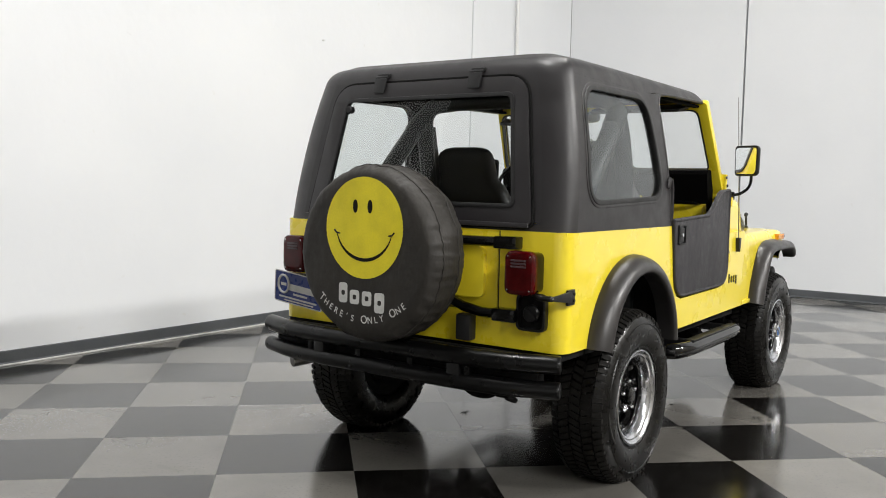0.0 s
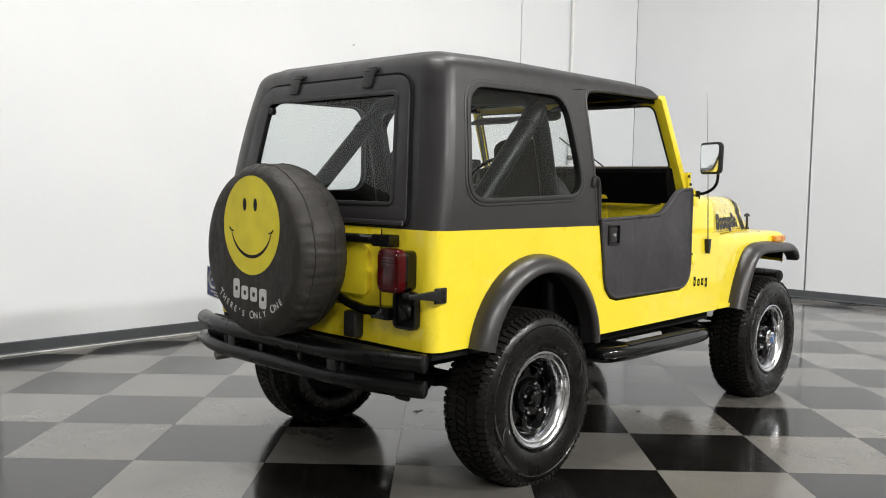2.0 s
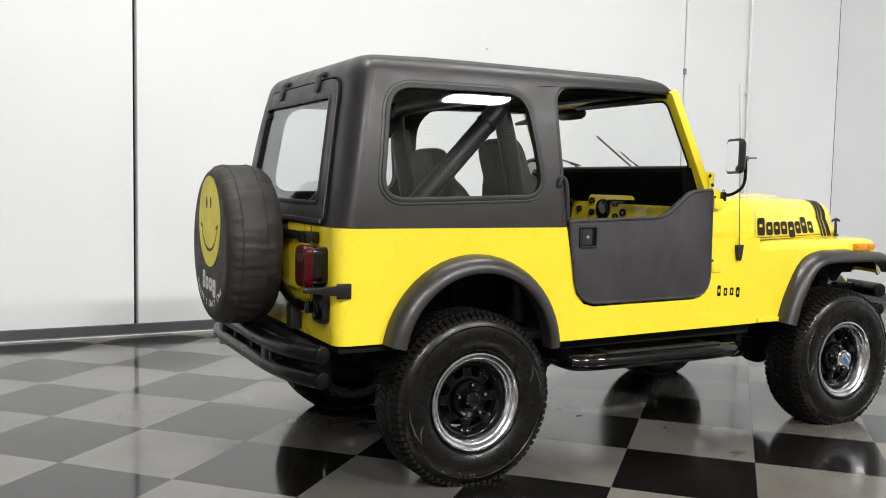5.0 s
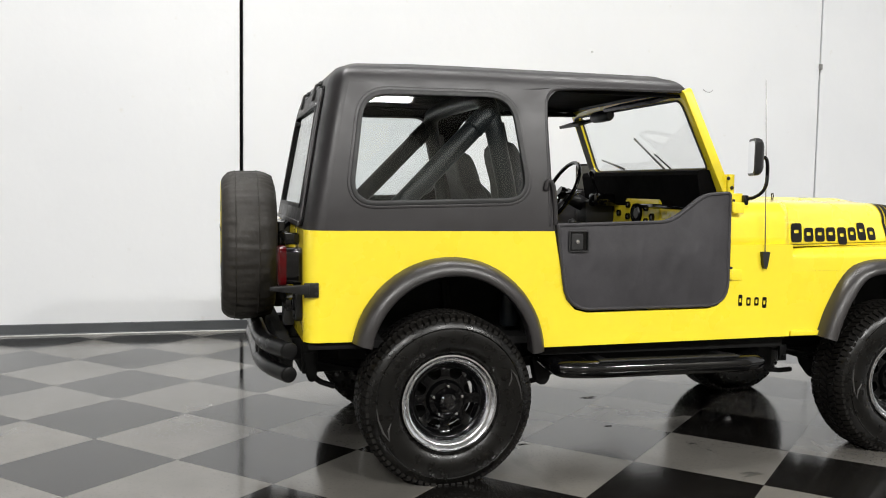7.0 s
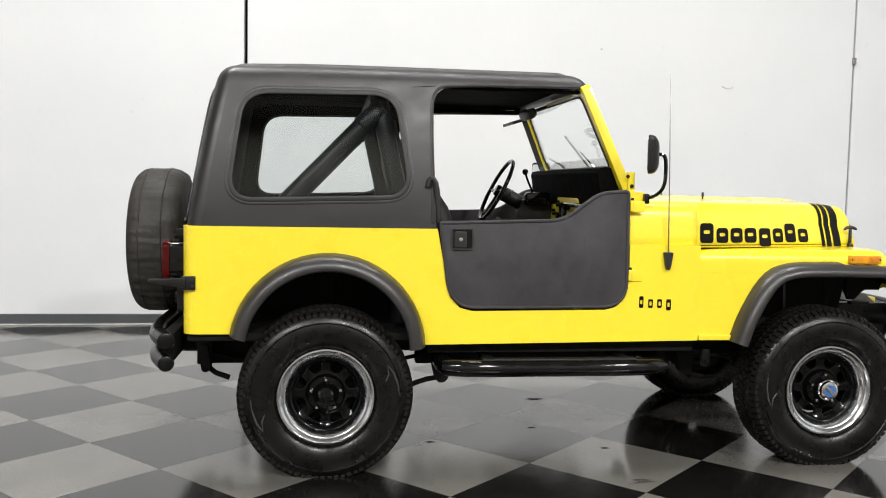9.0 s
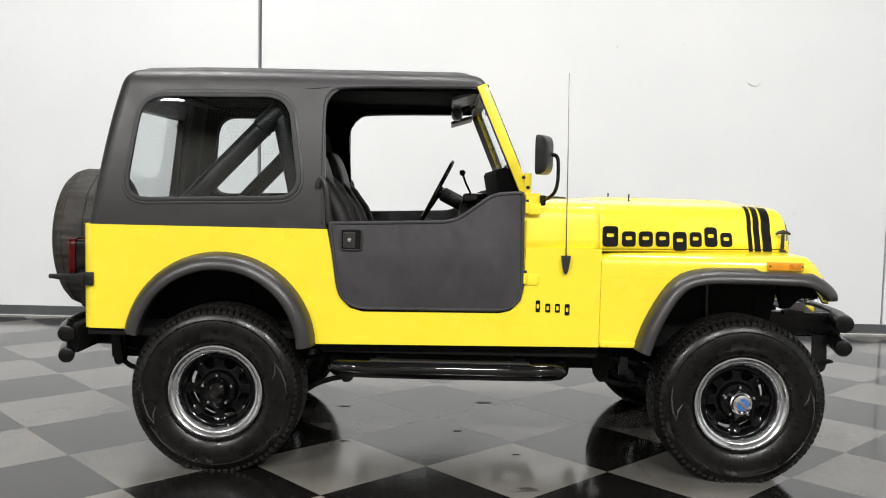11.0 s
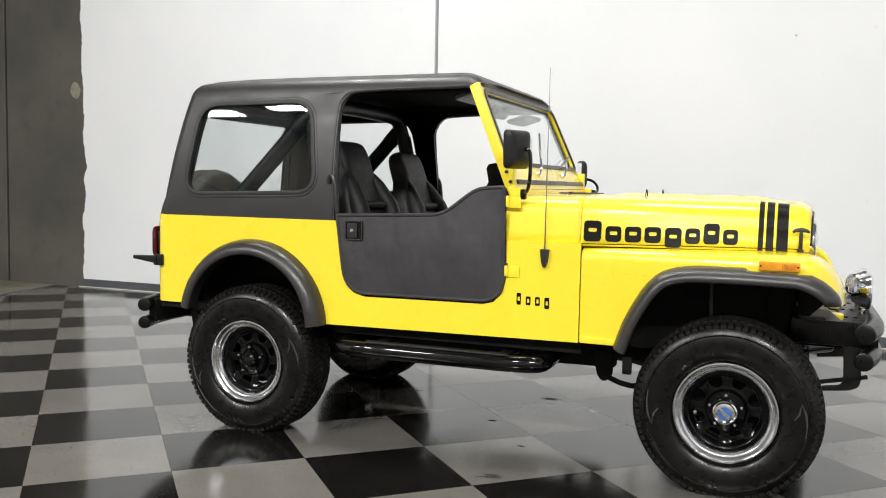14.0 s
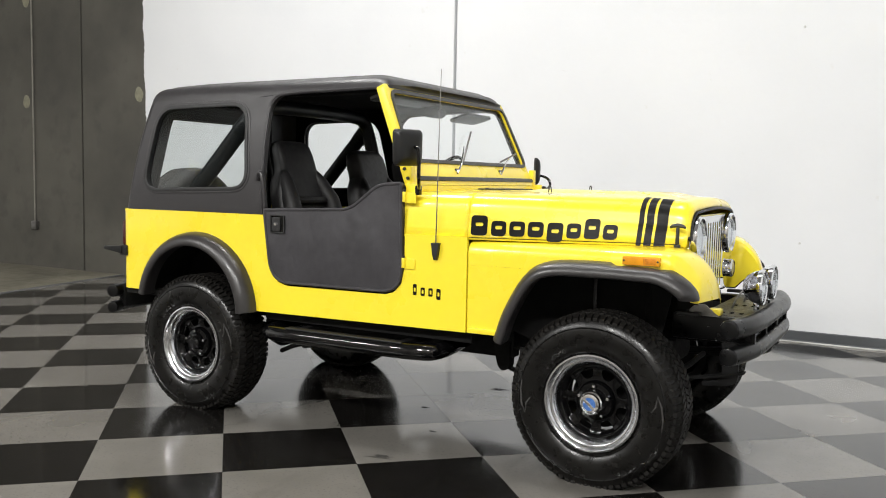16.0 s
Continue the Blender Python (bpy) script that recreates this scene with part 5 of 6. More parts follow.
def build_wheel(x, s, front):
    m = pose(x, s * WHEEL_Y, HUB_Z, 0, 0, 0 if s < 0 else 180)
    carcass, lugs = tyre_mesh()
    w = part("wheel", carcass, RUBBER, car, "chunky all-terrain tyre on black and polished rim", 40)
    tagged(part("tread", lugs, TREAD, w), kind="stuff")
    w.matrix_local = m
    part("rim", rim_mesh(), POLISHED, w, "polished dished rim lip")
    part("rim_barrel", barrel_mesh(), UNDER, w)
    part("brake_drum", lathe([(0.0, 0.075), (0.108, 0.075), (0.128, 0.068), (0.132, 0.020), (0.0, 0.015)], 40), UNDER, w)
    for turn in (62, 242):
        part("sidewall_mark", brand_mark(turn + (14 if front else 0)), SIDEWALL_MARK, w)
    part("wheel_centre", wheel_centre_mesh(), WHEEL_BLACK, w, "gloss black wheel centre")
    for i in range(5):
        a = 2 * math.pi * i / 5 + math.pi / 2
        part("lug_nut", lathe([(0, -0.086), (0.006, -0.085), (0.009, -0.078), (0.0105, -0.055)], 10, "y", (0.068 * math.cos(a), 0, 0.068 * math.sin(a))), CHROME, w)
    if front:
        part("locking_hub", lathe([(0.0, -0.128), (0.030, -0.128), (0.042, -0.124), (0.045, -0.112), (0.050, -0.108), (0.050, -0.098), (0.043, -0.094), (0.042, -0.050)], 28), CHROME, w, "chrome locking hub with blue centre")
        part("hub_dial", merge(lathe([(0.0, -0.1305), (0.028, -0.1300), (0.029, -0.127)], 20)), EMBLEM_BLUE, w)
        part("hub_bar", moved(block(-0.030, 0.030, -0.134, -0.128, -0.007, 0.007, 0.002), Matrix.Rotation(0.7, 4, "Y")), CHROME, w)
    else:
        part("axle_cap", lathe([(0.0, -0.098), (0.026, -0.097), (0.036, -0.090), (0.039, -0.050)], 24), BLACK_GLOSS, w)
    return w


WHEELBASE = 2.380
for front, x in ((False, 0.004), (True, WHEELBASE)):
    first = build_wheel(x, -1, front)
    other = again(first, car, pose(x - (0.04 if front else 0.0), WHEEL_Y, HUB_Z, 0, 0, 180))
    tagged(other, "chunky all-terrain tyre on black and polished rim")

# bumpers of twin tubes with angled ends
def twin(name, x_mid, x_end, y_bend, y_end, z_hi, z_lo, label, paint, thick=1.0):
    def bar(z, r):
        return tube([(x_end, -y_end, z), (x_mid, -y_bend, z), (x_mid, 0, z), (x_mid, y_bend, z), (x_end, y_end, z)], r, 16, smooth_turns=2)
    ob = part(name, bar(z_hi, 0.043 * thick), paint, car, label)
    part("lower_tube", bar(z_lo, 0.040 * thick), paint, ob)
    for y in (-0.42, -0.14, 0.14, 0.42):
        part("upright", block(x_mid - 0.012, x_mid + 0.012, y - 0.014, y + 0.014, z_lo, z_hi, 0.004), paint, ob)
    return ob


rear_bumper = twin("rear_bumper", -0.778, -0.680, 0.52, 0.78, 0.607, 0.508, "black twin-tube rear bumper", BUMPER_BLACK, 0.88)
for y in (-0.36, 0.36):
    part("bumper_bracket", block(-0.80, -0.55, y - 0.03, y + 0.03, 0.49, 0.60, 0.008), BLACK_SATIN, rear_bumper)
part("cross_member", block(-0.715, -0.66, -0.70, 0.70, 0.505, 0.632, 0.01), UNDER, rear_bumper)
part("hitch_plate", block(-0.785, -0.62, -0.20, 0.20, 0.47, 0.50, 0.006), BLACK_SATIN, rear_bumper)
front_bumper = twin("front_bumper", 2.965, 2.905, 0.40, 0.635, 0.708, 0.594, "black twin-tube front bumper", BUMPER_BLACK)
holes = [rounded([(x, y), (x + 0.02, y), (x + 0.02, y + 0.05), (x, y + 0.05)], 0.008, 2) for x in (2.80, 2.84, 2.88) for y in (-0.33, -0.05, 0.22)]
part("bumper_deck", panel([(2.74, -0.40), (2.955, -0.40), (2.955, 0.40), (2.74, 0.40)], "z", 0.728, 0.736, holes=[h[::-1] for h in holes]), BLACK_SATIN, front_bumper, "perforated black deck plate")
for s in SIDES:
    part("bumper_bracket", block(2.62, 2.96, s * 0.41 - 0.035, s * 0.41 + 0.035, 0.625, 0.735, 0.008), BUMPER_BLACK, front_bumper)
    hook = [(2.838, 0.66), (2.910, 0.66), (2.916, 0.478), (2.908, 0.448), (2.870, 0.430), (2.760, 0.418), (2.758, 0.440), (2.832, 0.450), (2.846, 0.470)]
    part("tow_plate", panel(rounded(hook, 0.012, 3), "y", s * 0.43 - 0.007, s * 0.43 + 0.007, bevel=0.003), BLACK_SATIN, front_bumper)
    part("tow_tab", block(2.66, 2.76, s * 0.50 - 0.02, s * 0.50 + 0.02, 0.735, 0.752, 0.004), BLACK_SATIN, front_bumper)
    fog = part("driving_light", lathe([(0.0, -0.074), (0.028, -0.071), (0.054, -0.056), (0.071, -0.029), (0.079, -0.006), (0.084, 0.004), (0.084, 0.016), (0.078, 0.022), (0.071, 0.018)], 36, "x", (2.937, s * 0.14, 0.842)), CHROME, front_bumper, "round chrome driving light on the bumper")
    part("driving_lens", lathe([(0.0, 0.028), (0.042, 0.024), (0.073, 0.013)], 28, "x", (2.937, s * 0.14, 0.842)), LAMP_GLASS, fog)
    part("driving_bowl", lathe([(0.0, -0.03), (0.047, -0.01), (0.071, 0.011)], 28, "x", (2.937, s * 0.14, 0.842)), CHROME, fog)
    part("light_post", tube([(2.925, s * 0.14, 0.734), (2.925, s * 0.14, 0.775)], 0.014, 10), CHROME, fog)
    part("light_cable", tube([(2.87, s * 0.14, 0.83), (2.84, s * 0.14 - 0.02, 0.79), (2.82, s * 0.14 - 0.02, 0.737)], 0.005, 6, smooth_turns=1), STEEL, fog)
part("frame_gusset", panel([(2.70, 0.735), (2.83, 0.735), (2.77, 0.785), (2.70, 0.785)], "y", -0.466, -0.46), STEEL, front_bumper, "bare steel gusset on the frame horn")
part("yellow_tab", block(2.775, 2.835, -0.462, -0.398, 0.738, 0.768, 0.012), YELLOW, front_bumper)

# side steps
for s in SIDES:
    step = [(0.55, s * 0.42, 0.50), (0.53, s * 0.70, 0.485), (0.56, s * 0.80, 0.483), (1.05, s * 0.80, 0.483), (1.54, s * 0.80, 0.483), (1.58, s * 0.70, 0.485), (1.56, s * 0.42, 0.50)]
    bar = part("side_step", tube(step, 0.041, 16, smooth_turns=2), BLACK_GLOSS, car, "gloss black tube side step under the sill")
    part("step_pad", block(0.70, 1.42, s * 0.775, s * 0.825, 0.518, 0.527, 0.004), BLACK_TRIM, bar)
    for x in (0.72, 1.36):
        part("step_bracket", block(x, x + 0.05, s * 0.40, s * 0.78, 0.49, 0.52, 0.005), BLACK_SATIN, bar)

# chassis
frame_rails = merge(*[block(-0.72, 2.62, s * 0.375 - 0.035, s * 0.375 + 0.035, 0.50, 0.60, 0.01) for s in SIDES],
                    *[block(0.44, 1.80, s * 0.375 - 0.036, s * 0.375 + 0.036, 0.425, 0.52, 0.012) for s in SIDES],
                    *[block(2.45, 2.94, s * 0.375 - 0.033, s * 0.375 + 0.033, 0.61, 0.69, 0.01) for s in SIDES],
                    *[block(x, x + 0.08, -0.36, 0.36, 0.50, 0.57, 0.01) for x in (-0.70, 0.55, 1.45)])
chassis = part("chassis_frame", frame_rails, UNDER, car, "black ladder frame under the body")
part("engine_block", merge(block(1.55, 2.55, -0.22, 0.22, 0.42, 0.98, 0.04), block(1.74, 2.66, -0.47, 0.47, 0.90, 1.0, 0.02), block(2.55, 2.66, -0.36, 0.36, 0.60, 1.02, 0.02)), UNDER, chassis)
part("gearbox", merge(block(0.70, 1.60, -0.14, 0.14, 0.36, 0.60, 0.05), block(0.95, 1.25, -0.42, 0.42, 0.38, 0.42, 0.01)), UNDER, chassis)
part("fuel_tank", block(-0.60, -0.30, -0.36, 0.36, 0.42, 0.60, 0.03), UNDER, chassis)
for x, dy in ((0.004, 0.0), (WHEELBASE, -0.18)):
    part("axle", merge(tube([(x, -0.60, HUB_Z), (x, 0.60, HUB_Z)], 0.040, 14), moved(lathe([(0.0, -0.11), (0.07, -0.10), (0.12, -0.05), (0.135, 0.0), (0.12, 0.05), (0.07, 0.10), (0.0, 0.11)], 24, "x"), Matrix.Translation((x, dy, HUB_Z)))), UNDER, chassis)
    for s in SIDES:
        leaf = [(x - 0.56, s * 0.43, 0.50), (x - 0.30, s * 0.43, 0.445), (x, s * 0.43, 0.42), (x + 0.30, s * 0.43, 0.445), (x + 0.56, s * 0.43, 0.50)]
        sp = part("leaf_spring", merge(*[loft([[(px, py - 0.028, pz - 0.010 * k), (px, py + 0.028, pz - 0.010 * k), (px, py + 0.028, pz - 0.010 * k - 0.008), (px, py - 0.028, pz - 0.010 * k - 0.008)] for px, py, pz in leaf[min(k, 1):len(leaf) - min(k, 1)]], closed=True, cap=True) for k in range(4)]), UNDER, chassis)
        part("shock_absorber", tube([(x + (0.16 if x > 1 else 0.10), s * 0.50, 0.38), (x + (0.145 if x > 1 else 0.06), s * 0.47, 0.86)], 0.024, 10), UNDER, sp)
        part("shackle", block(x - 0.60, x - 0.53, s * 0.43 - 0.035, s * 0.43 + 0.035, 0.44, 0.60, 0.008), UNDER, sp)
for s in SIDES:
    part("brake_hose", tube([(2.285, s * 0.52, 0.93), (2.285, s * 0.53, 0.80), (2.29, s * 0.54, 0.60)], 0.008, 6), FLARE, chassis)
    part("hose_fitting", merge(lathe([(0, 0.03), (0.013, 0.028), (0.013, -0.01), (0.008, -0.014)], 8, "z", (2.285, s * 0.52, 0.915)), block(2.27, 2.30, s * 0.488, s * 0.525, 0.925, 0.95, 0.003)), FLARE, chassis)
part("drag_link", tube([(1.78, -0.43, 0.46), (1.792, -0.43, 0.392), (1.90, -0.43, 0.351), (2.0, -0.43, 0.357)], 0.013, 8, smooth_turns=1), UNDER, chassis)
part("sway_link", tube([(0.36, -0.45, 0.306), (0.467, -0.45, 0.353), (0.57, -0.45, 0.371), (0.66, -0.43, 0.42)], 0.013, 8, smooth_turns=1), UNDER, chassis)
for s in SIDES:
    for plate in ([(1.752, 0.52), (1.838, 0.52), (1.836, 0.400), (1.820, 0.378), (1.795, 0.374), (1.774, 0.395), (1.758, 0.455)],
                  [(0.505, 0.48), (0.605, 0.48), (0.596, 0.372), (0.578, 0.348), (0.545, 0.346), (0.528, 0.372)],
                  [(-0.595, 0.54), (-0.545, 0.54), (-0.530, 0.425), (-0.548, 0.405), (-0.572, 0.412)]):
        part("hanger_bracket", panel(rounded(plate, 0.010, 2), "y", s * 0.455 - 0.03, s * 0.455 + 0.03, bevel=0.004), UNDER, chassis)
    part("spring_shackle", merge(block(1.888, 1.932, s * 0.47 - 0.012, s * 0.47 + 0.012, 0.414, 0.50, 0.008), tube([(1.910, s * 0.44, 0.440), (1.910, s * 0.495, 0.440)], 0.010, 8)), BLACK_SATIN, chassis)
part("spring_hanger", tube([(-0.575, -0.45, 0.475), (-0.533, -0.45, 0.407), (-0.447, -0.45, 0.375)], 0.013, 8, smooth_turns=1), UNDER, chassis)
part("exhaust_pipe", tube([(1.5, 0.30, 0.44), (0.6, 0.30, 0.43), (0.2, 0.34, 0.55), (-0.3, 0.40, 0.50), (-0.76, 0.56, 0.455)], 0.026, 10, smooth_turns=2), STEEL, chassis)
part("steering_rod", tube([(2.56, -0.52, 0.40), (2.60, 0.0, 0.42), (2.56, 0.52, 0.40)], 0.014, 8), UNDER, chassis)

# cabin
dash = part("dashboard", loft([[(x, y, z) for x, z in ((1.365, 1.10), (1.365, 1.37), (1.345, 1.395), (1.29, 1.402), (1.262, 1.395), (1.252, 1.375), (1.260, 1.335), (1.272, 1.270), (1.288, 1.205), (1.305, 1.10))] for y in (-0.67, -0.64, 0.64, 0.67)], closed=True, cap=True), LINER, car, "black padded dashboard over a yellow panel")
part("dash_panel", panel([(-0.66, 1.06), (0.66, 1.06), (0.66, 1.210), (-0.66, 1.210)], "x", 1.285, 1.30, bevel=0.004), YELLOW, dash)
part("gauge_panel", panel(rounded([(-0.296, 1.085), (0.107, 1.085), (0.100, 1.25), (-0.285, 1.25)], 0.025, 5), "x", 1.270, 1.286, bevel=0.004), YELLOW, dash)
for y, z, r in ((-0.04, 1.170, 0.055), (0.060, 1.215, 0.018), (0.060, 1.150, 0.018), (-0.150, 1.205, 0.020), (-0.215, 1.155, 0.020), (-0.150, 1.130, 0.018), (0.20, 1.165, 0.018)):
    g = part("gauge", lathe([(0.0, -0.008), (r * 0.85, -0.008), (r, -0.014), (r * 1.05, 0.0)], 24, "x", (1.270 if y < 0.1 else 1.285, y, z)), BLACK_GLOSS, dash)
    part("gauge_face", lathe([(0.0, -0.0095), (r * 0.5, -0.0092)], 16, "x", (1.270 if y < 0.1 else 1.285, y, z)), STEEL, g)
part("radio", block(1.265, 1.29, -0.22, 0.0, 1.085, 1.115, 0.004), BLACK_GLOSS, dash)
for i in range(5):
    part("vent_slot", block(1.281, 1.286, -0.36, -0.24, 1.085 + 0.014 * i, 1.091 + 0.014 * i), BLACK_TRIM, dash)
part("glove_box", block(1.274, 1.287, -0.645, -0.28, 1.075, 1.200, 0.006), YELLOW, dash)
part("column_shroud", block(1.10, 1.29, 0.27, 0.43, 1.10, 1.235, 0.03), BLACK_TRIM, dash)
part("shift_indicator", merge(tube([(1.165, 0.24, 1.27), (1.135, 0.235, 1.33), (1.118, 0.232, 1.375)], 0.006, 8), lathe([(0, 0.018), (0.014, 0.012), (0.018, 0.0), (0.012, -0.016), (0, -0.018)], 12, "z", (1.115, 0.232, 1.388)), block(1.12, 1.26, 0.20, 0.28, 1.20, 1.275, 0.02)), BLACK_GLOSS, dash)
part("grab_bar", tube([(1.29, -0.62, 1.21), (1.23, -0.60, 1.215), (1.23, -0.36, 1.215), (1.23, -0.12, 1.215), (1.29, -0.10, 1.21)], 0.012, 10, smooth_turns=1), BLACK_GLOSS, dash)
rvm = part("rear_view_mirror", lathe([(0.0, -0.115), (0.022, -0.108), (0.030, -0.085), (0.032, 0.0), (0.030, 0.085), (0.022, 0.108), (0.0, 0.115)], 16, "y", (1.075, 0.03, 1.695)), BLACK_TRIM, ws)
part("mirror_stem", tube([(1.085, 0.03, 1.70), (1.14, 0.02, 1.725), (1.20, 0.0, 1.745)], 0.007, 8), BLACK_TRIM, rvm)
sw = Matrix.Translation((0.975, 0.35, 1.282)) @ Matrix.Rotation(radians(27), 4, "Y")
ringp = [(0, 0.188 * math.cos(a), 0.188 * math.sin(a)) for a in np.linspace(0, 2 * math.pi, 40, endpoint=False)]
wheel_s = part("steering_wheel", moved(merge(tube(ringp, 0.0115, 10, closed=True), *[tube([(0.02, 0, 0), (0.0, 0.18 * math.cos(a), 0.18 * math.sin(a))], 0.010, 8) for a in (radians(0), radians(180), radians(270))], lathe([(0, -0.01), (0.03, -0.008), (0.036, 0.01), (0.03, 0.05)], 20, "x")), sw), BLACK_GLOSS, car, "thin black three-spoke steering wheel")
part("steering_column", tube([sw @ Vector((0.03, 0, 0)), sw @ Vector((0.26, 0, 0.0))], 0.042, 14), BLACK_TRIM, wheel_s)
part("stalk", tube([sw @ Vector((0.08, 0, 0)), sw @ Vector((0.06, -0.13, 0.03))], 0.005, 6), CHROME, wheel_s)
part("gear_lever", merge(tube([(1.02, 0.05, 0.65), (0.98, 0.05, 0.98), (0.93, 0.06, 1.10)], 0.010, 8), lathe([(0, 0.022), (0.018, 0.014), (0.022, 0.0), (0.016, -0.018), (0, -0.022)], 14, "z", (0.93, 0.06, 1.115))), BLACK_TRIM, car, "black floor gear lever")


def seat_section(c, up, w, t, n=5):
    """A rounded slice of the backrest."""
    pts = rounded([(-w, -t), (w, -t), (w, t), (-w, t)], min(t * 0.9, 0.05), n)
    return [Vector((c[0] + b * up[0], c[1] + a, c[2] + b * up[1])) for a, b in pts]


for s in SIDES:
    y, drop = (-0.378, 0.0) if s < 0 else (0.370, -0.028)
    secs = []
    for x, z, w, t in ((0.60, 0.90, 0.215, 0.02), (0.585, 0.93, 0.235, 0.055), (0.545, 1.10, 0.238, 0.058), (0.512, 1.22, 0.226, 0.055), (0.490, 1.29, 0.200, 0.052), (0.474, 1.34, 0.160, 0.054),
                       (0.460, 1.385, 0.155, 0.056), (0.445, 1.43, 0.155, 0.054), (0.432, 1.47, 0.150, 0.048), (0.424, 1.495, 0.136, 0.040), (0.418, 1.510, 0.106, 0.024), (0.416, 1.516, 0.07, 0.008)):
        secs.append(seat_section((x - 0.075, y, z + drop * smooth01((z - 0.95) / 0.3)), (0.96, 0.25), w * (1.0 if s < 0 else 1.10), t))
    seat = part("bucket_seat", block(0.48, 0.96, y - 0.24, y + 0.24, 0.80, 0.93, 0.045, 3), SEAT, car, "black vinyl high-back bucket seat")
    part("backrest", loft(secs, closed=True, cap=True), SEAT, seat)
    for yy in (-0.170, 0.170):
        bol = [(0.585, y + yy, 0.93), (0.560, y + yy * 1.10, 1.06), (0.520, y + yy * 1.06, 1.18), (0.462, y + yy * 0.90, 1.28), (0.425, y + yy * 0.78, 1.335)]
        part("bolster", tube([(px, py, pz + drop * smooth01((pz - 0.95) / 0.3)) for px, py, pz in bol], [0.045, 0.054, 0.050, 0.042, 0.030], 14, smooth_turns=0), SEAT, seat)
    for z in (1.02, 1.10, 1.18):
        xx = 0.548 - (z - 1.10) * 0.28
        roll_z = z + drop * 0.7
        part("stitch_roll", tube([(xx - 0.012, y - 0.125, roll_z), (xx - 0.006, y, roll_z), (xx - 0.012, y + 0.125, roll_z)], 0.024, 10), SEAT, seat)
    part("seat_pedestal", block(0.53, 0.90, y - 0.18, y + 0.18, 0.635, 0.81, 0.01), UNDER, seat)

hoop = [(-0.59, 0.66), (-0.585, 1.10), (-0.582, 1.25), (-0.577, 1.50), (-0.565, 1.62), (-0.54, 1.680), (-0.46, 1.716), (0.0, 1.722), (0.46, 1.716), (0.54, 1.680), (0.565, 1.62), (0.577, 1.50), (0.582, 1.25), (0.585, 1.10), (0.59, 0.66)]
roll = part("roll_bar", tube([(0.240 + 0.23 * (1.65 - min(max(z, 1.2), 1.66)), y, z) for y, z in hoop], 0.043, 16, smooth_turns=1), PADDING, car, "padded black roll bar behind the seats")
for s in SIDES:
    part("rear_brace", tube([(0.232, s * 0.572, 1.640), (0.04, s * 0.580, 1.440), (-0.150, s * 0.588, 1.243), (-0.40, s * 0.595, 0.985)], 0.046, 14), PADDING, roll)
    wrap_r = [0.047 + 0.004 * (i % 2) for i in range(11)]
    part("padding_wrap", tube([(0.150 + 0.0105 * i, s * (0.576 - 0.0004 * i * i * 0.5), 1.556 + 0.0105 * i - 0.0007 * max(0, i - 6) ** 2) for i in range(11)], wrap_r, 14), PADDING, roll, "wrinkled padding where the brace meets the hoop")
    part("seat_belt", loft([[(x, s * (0.545 + dy), z) for dy in (-0.002, 0.002)] + [(x + 0.045, s * (0.545 + dy), z) for dy in (0.002, -0.002)] for x, z in ((0.27, 1.60), (0.34, 1.30), (0.40, 1.00))], closed=True, cap=True), BLACK_TRIM, roll)
part("rear_seat", merge(block(-0.36, -0.02, -0.44, 0.44, 0.80, 0.92, 0.04, 3)), SEAT, car, "low black rear bench")

# ---- floor tiles, laid diagonally to the walls ----
TILE, JOINT = 0.60, 0.0003
TURN = radians(-46.45)
TO = Vector((1.808, -0.6986))
UX, UY = Vector((math.cos(TURN), math.sin(TURN))), Vector((-math.sin(TURN), math.cos(TURN)))


def tile_mesh(name, material):
    bm = block(JOINT, TILE - JOINT, JOINT, TILE - JOINT, -0.010, 0.0)
    top = [e for e in bm.edges if all(v.co.z > -0.001 for v in e.verts)]
    bmesh.ops.bevel(bm, geom=top, offset=0.0004, segments=1, affect="EDGES")
    me = bpy.data.meshes.new(name)
    bm.to_mesh(me)
    bm.free()
    me.materials.append(material)
    return me


whole = (tile_mesh("grey_tile", TILE_LIGHT), tile_mesh("black_tile", TILE_DARK))
spots = []
for i in range(-32, 32):
    for j in range(-32, 32):
        cs = [TO + UX * (i + a) * TILE + UY * (j + b) * TILE for a, b in ((0, 0), (1, 0), (1, 1), (0, 1))]
        mid = (cs[0] + cs[2]) / 2
        inside = [c.y < WALL_Y - 0.03 and c.x < WALL_X - 0.03 and c.x > tile_end(c.y) and c.y > SOUTH_Y + 0.1 for c in cs]
        if any(inside):
            spots.append((all(inside), i, j, mid, cs))
near = sorted((s for s in spots if s[0]), key=lambda s: ((s[3].x - 0.8) / 1.25) ** 2 + (s[3].y + 0.4) ** 2)[:300]
near_ids = {(s[1], s[2]) for s in near}
for ok, i, j, mid, cs in near:
    t = new("tile", whole[(i + j) % 2])
    t.parent, t.matrix_local = floor, Matrix.Translation((*cs[0], 0)) @ Matrix.Rotation(TURN, 4, "Z")
rest = {0: [], 1: []}
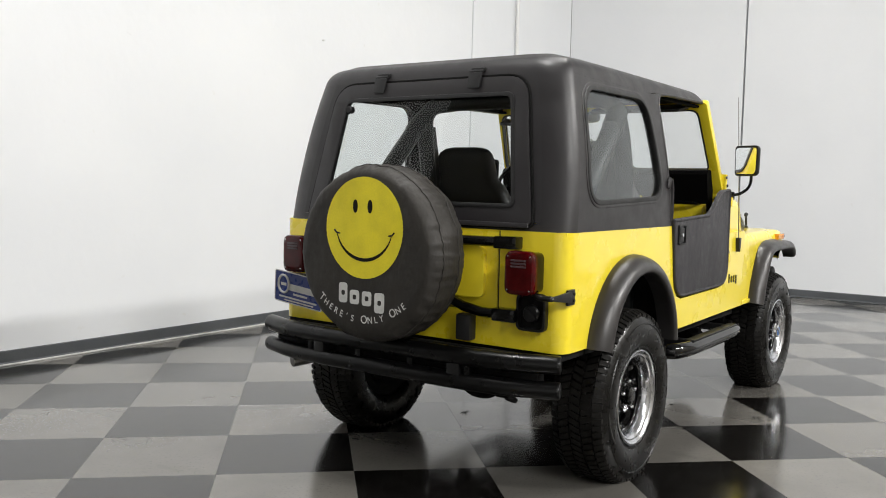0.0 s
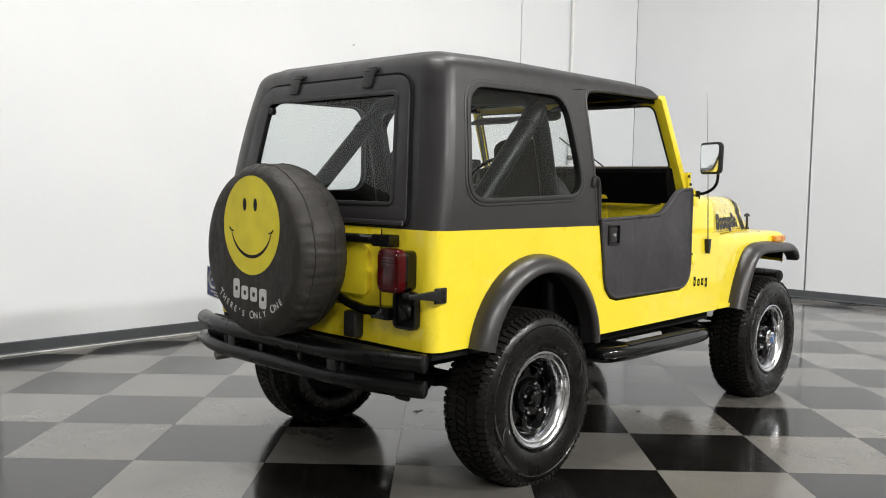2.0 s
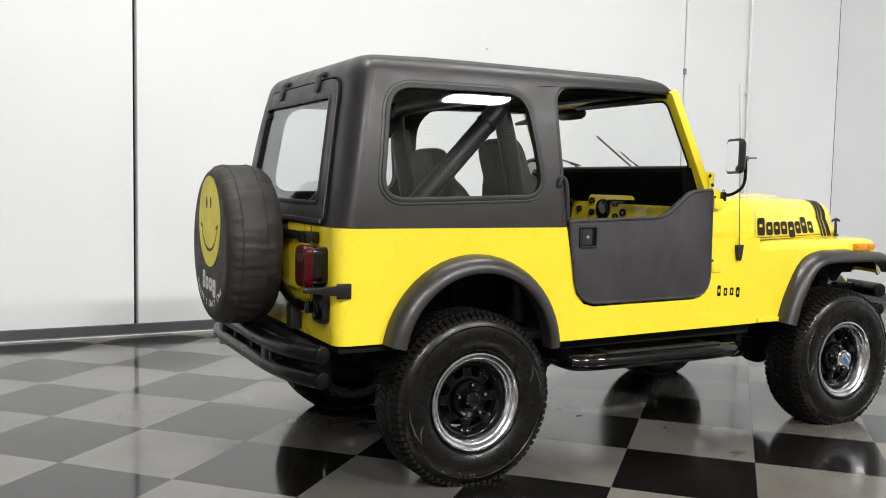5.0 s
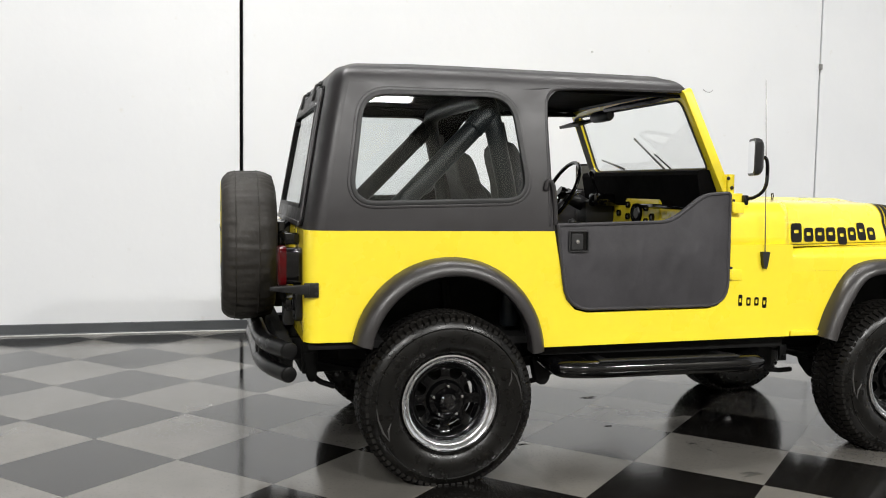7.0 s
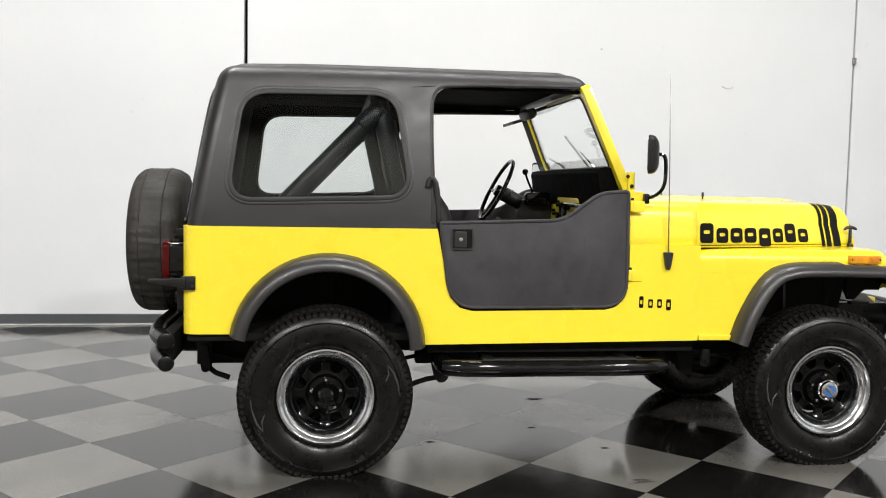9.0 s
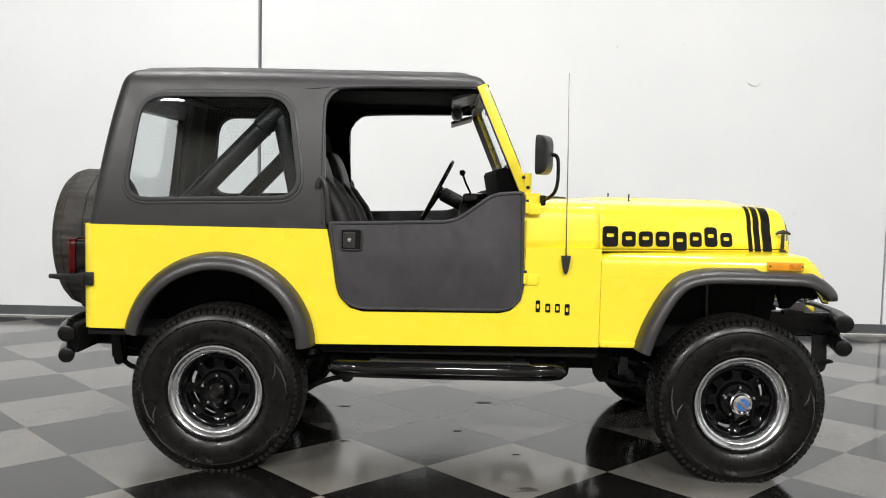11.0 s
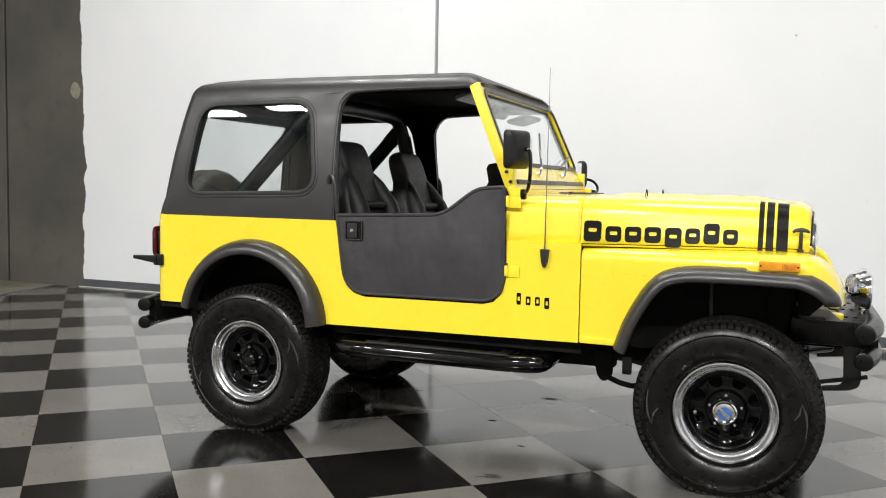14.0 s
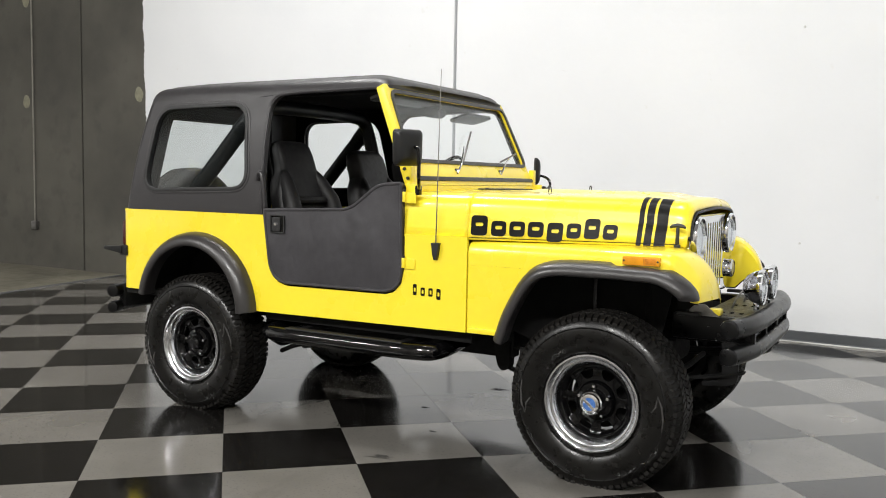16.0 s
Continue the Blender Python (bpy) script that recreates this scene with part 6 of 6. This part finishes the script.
for ok, i, j, mid, cs in spots:
    if (i, j) in near_ids:
        continue
    poly = [cs[k] + ((cs[(k + 2) % 4] - cs[k]) * 0.002) for k in range(4)]
    for inside, cut in ((lambda c: WALL_Y - 0.028 - c.y, 0), (lambda c: WALL_X - 0.028 - c.x, 0), (lambda c: c.x - tile_end(c.y), 0), (lambda c: c.y - SOUTH_Y - 0.05, 0)):
        out = []
        for k in range(len(poly)):
            a, b = poly[k], poly[(k + 1) % len(poly)]
            da, db = inside(a), inside(b)
            if da >= 0:
                out.append(a)
            if (da >= 0) != (db >= 0):
                out.append(a.lerp(b, da / (da - db)))
        poly = out
        if len(poly) < 3:
            break
    if len(poly) >= 3:
        rest[(i + j) % 2].append(poly)
for kind, material in ((0, TILE_LIGHT), (1, TILE_DARK)):
    verts, faces = [], []
    for poly in rest[kind]:
        n0, k = len(verts), len(poly)
        verts += [(p.x, p.y, 0.0) for p in poly] + [(p.x, p.y, -0.010) for p in poly]
        faces.append(tuple(range(n0, n0 + k)))
        faces += [(n0 + q, n0 + k + q, n0 + k + (q + 1) % k, n0 + (q + 1) % k) for q in range(k)]
    me = bpy.data.meshes.new("far_tiles")
    me.from_pydata(verts, [], faces)
    me.materials.append(material)
    ob = new("far_tiles", me)
    ob.parent = floor
    tagged(ob, "polished chequered floor tiles" , kind="stuff")

# scuffs on the tiles under and beside the vehicle: bunches of thin parallel streaks and a few crumbs
rng = random.Random(5)
for x, y, size, turn, count in ((1.275, 0.55, 0.060, 4, 9), (1.115, -0.078, 0.024, 0, 6), (1.405, -0.965, 0.070, 12, 8), (0.534, -0.305, 0.030, 10, 5),
                                (1.40, -0.47, 0.024, 0, 5), (0.02, 0.56, 0.045, 35, 6), (0.45, 0.39, 0.045, 0, 6)):
    bits = []
    for k in range(count):
        d = size * 0.7 * (k / (count - 1) - 0.5)
        half, mid, w = size * rng.uniform(0.35, 1.0), rng.uniform(-0.25, 0.25) * size, rng.uniform(0.0006, 0.0018)
        streak = [(mid + half * (2 * q / 8 - 1), d + rng.uniform(-0.0012, 0.0012) + w * math.sin(math.pi * (q + 0.3) / 8.6)) for q in range(9)]
        bits.append(panel(streak + [(p, d - w * 0.8) for p, _ in streak[::-1]], "z", 0.0004, 0.0009))
    for k in range(3):
        a, d, w = rng.uniform(-size, size) * 0.8, rng.uniform(-size, size) * 0.4, rng.uniform(0.002, 0.005)
        bits.append(panel([(a + w * rng.uniform(0.6, 1.6) * math.cos(q), d + w * rng.uniform(0.5, 0.9) * math.sin(q)) for q in np.linspace(0, 2 * math.pi, 9, endpoint=False)], "z", 0.0004, 0.0011))
    scuff = part("floor_scuff", merge(*bits), UNDER)
    scuff.matrix_world = pose(x, y, 0.0, 0, 0, turn)
    tagged(scuff, "dark scuffs of tyre rubber on the polished tiles", "scuff", "floor scuffs", "stuff")
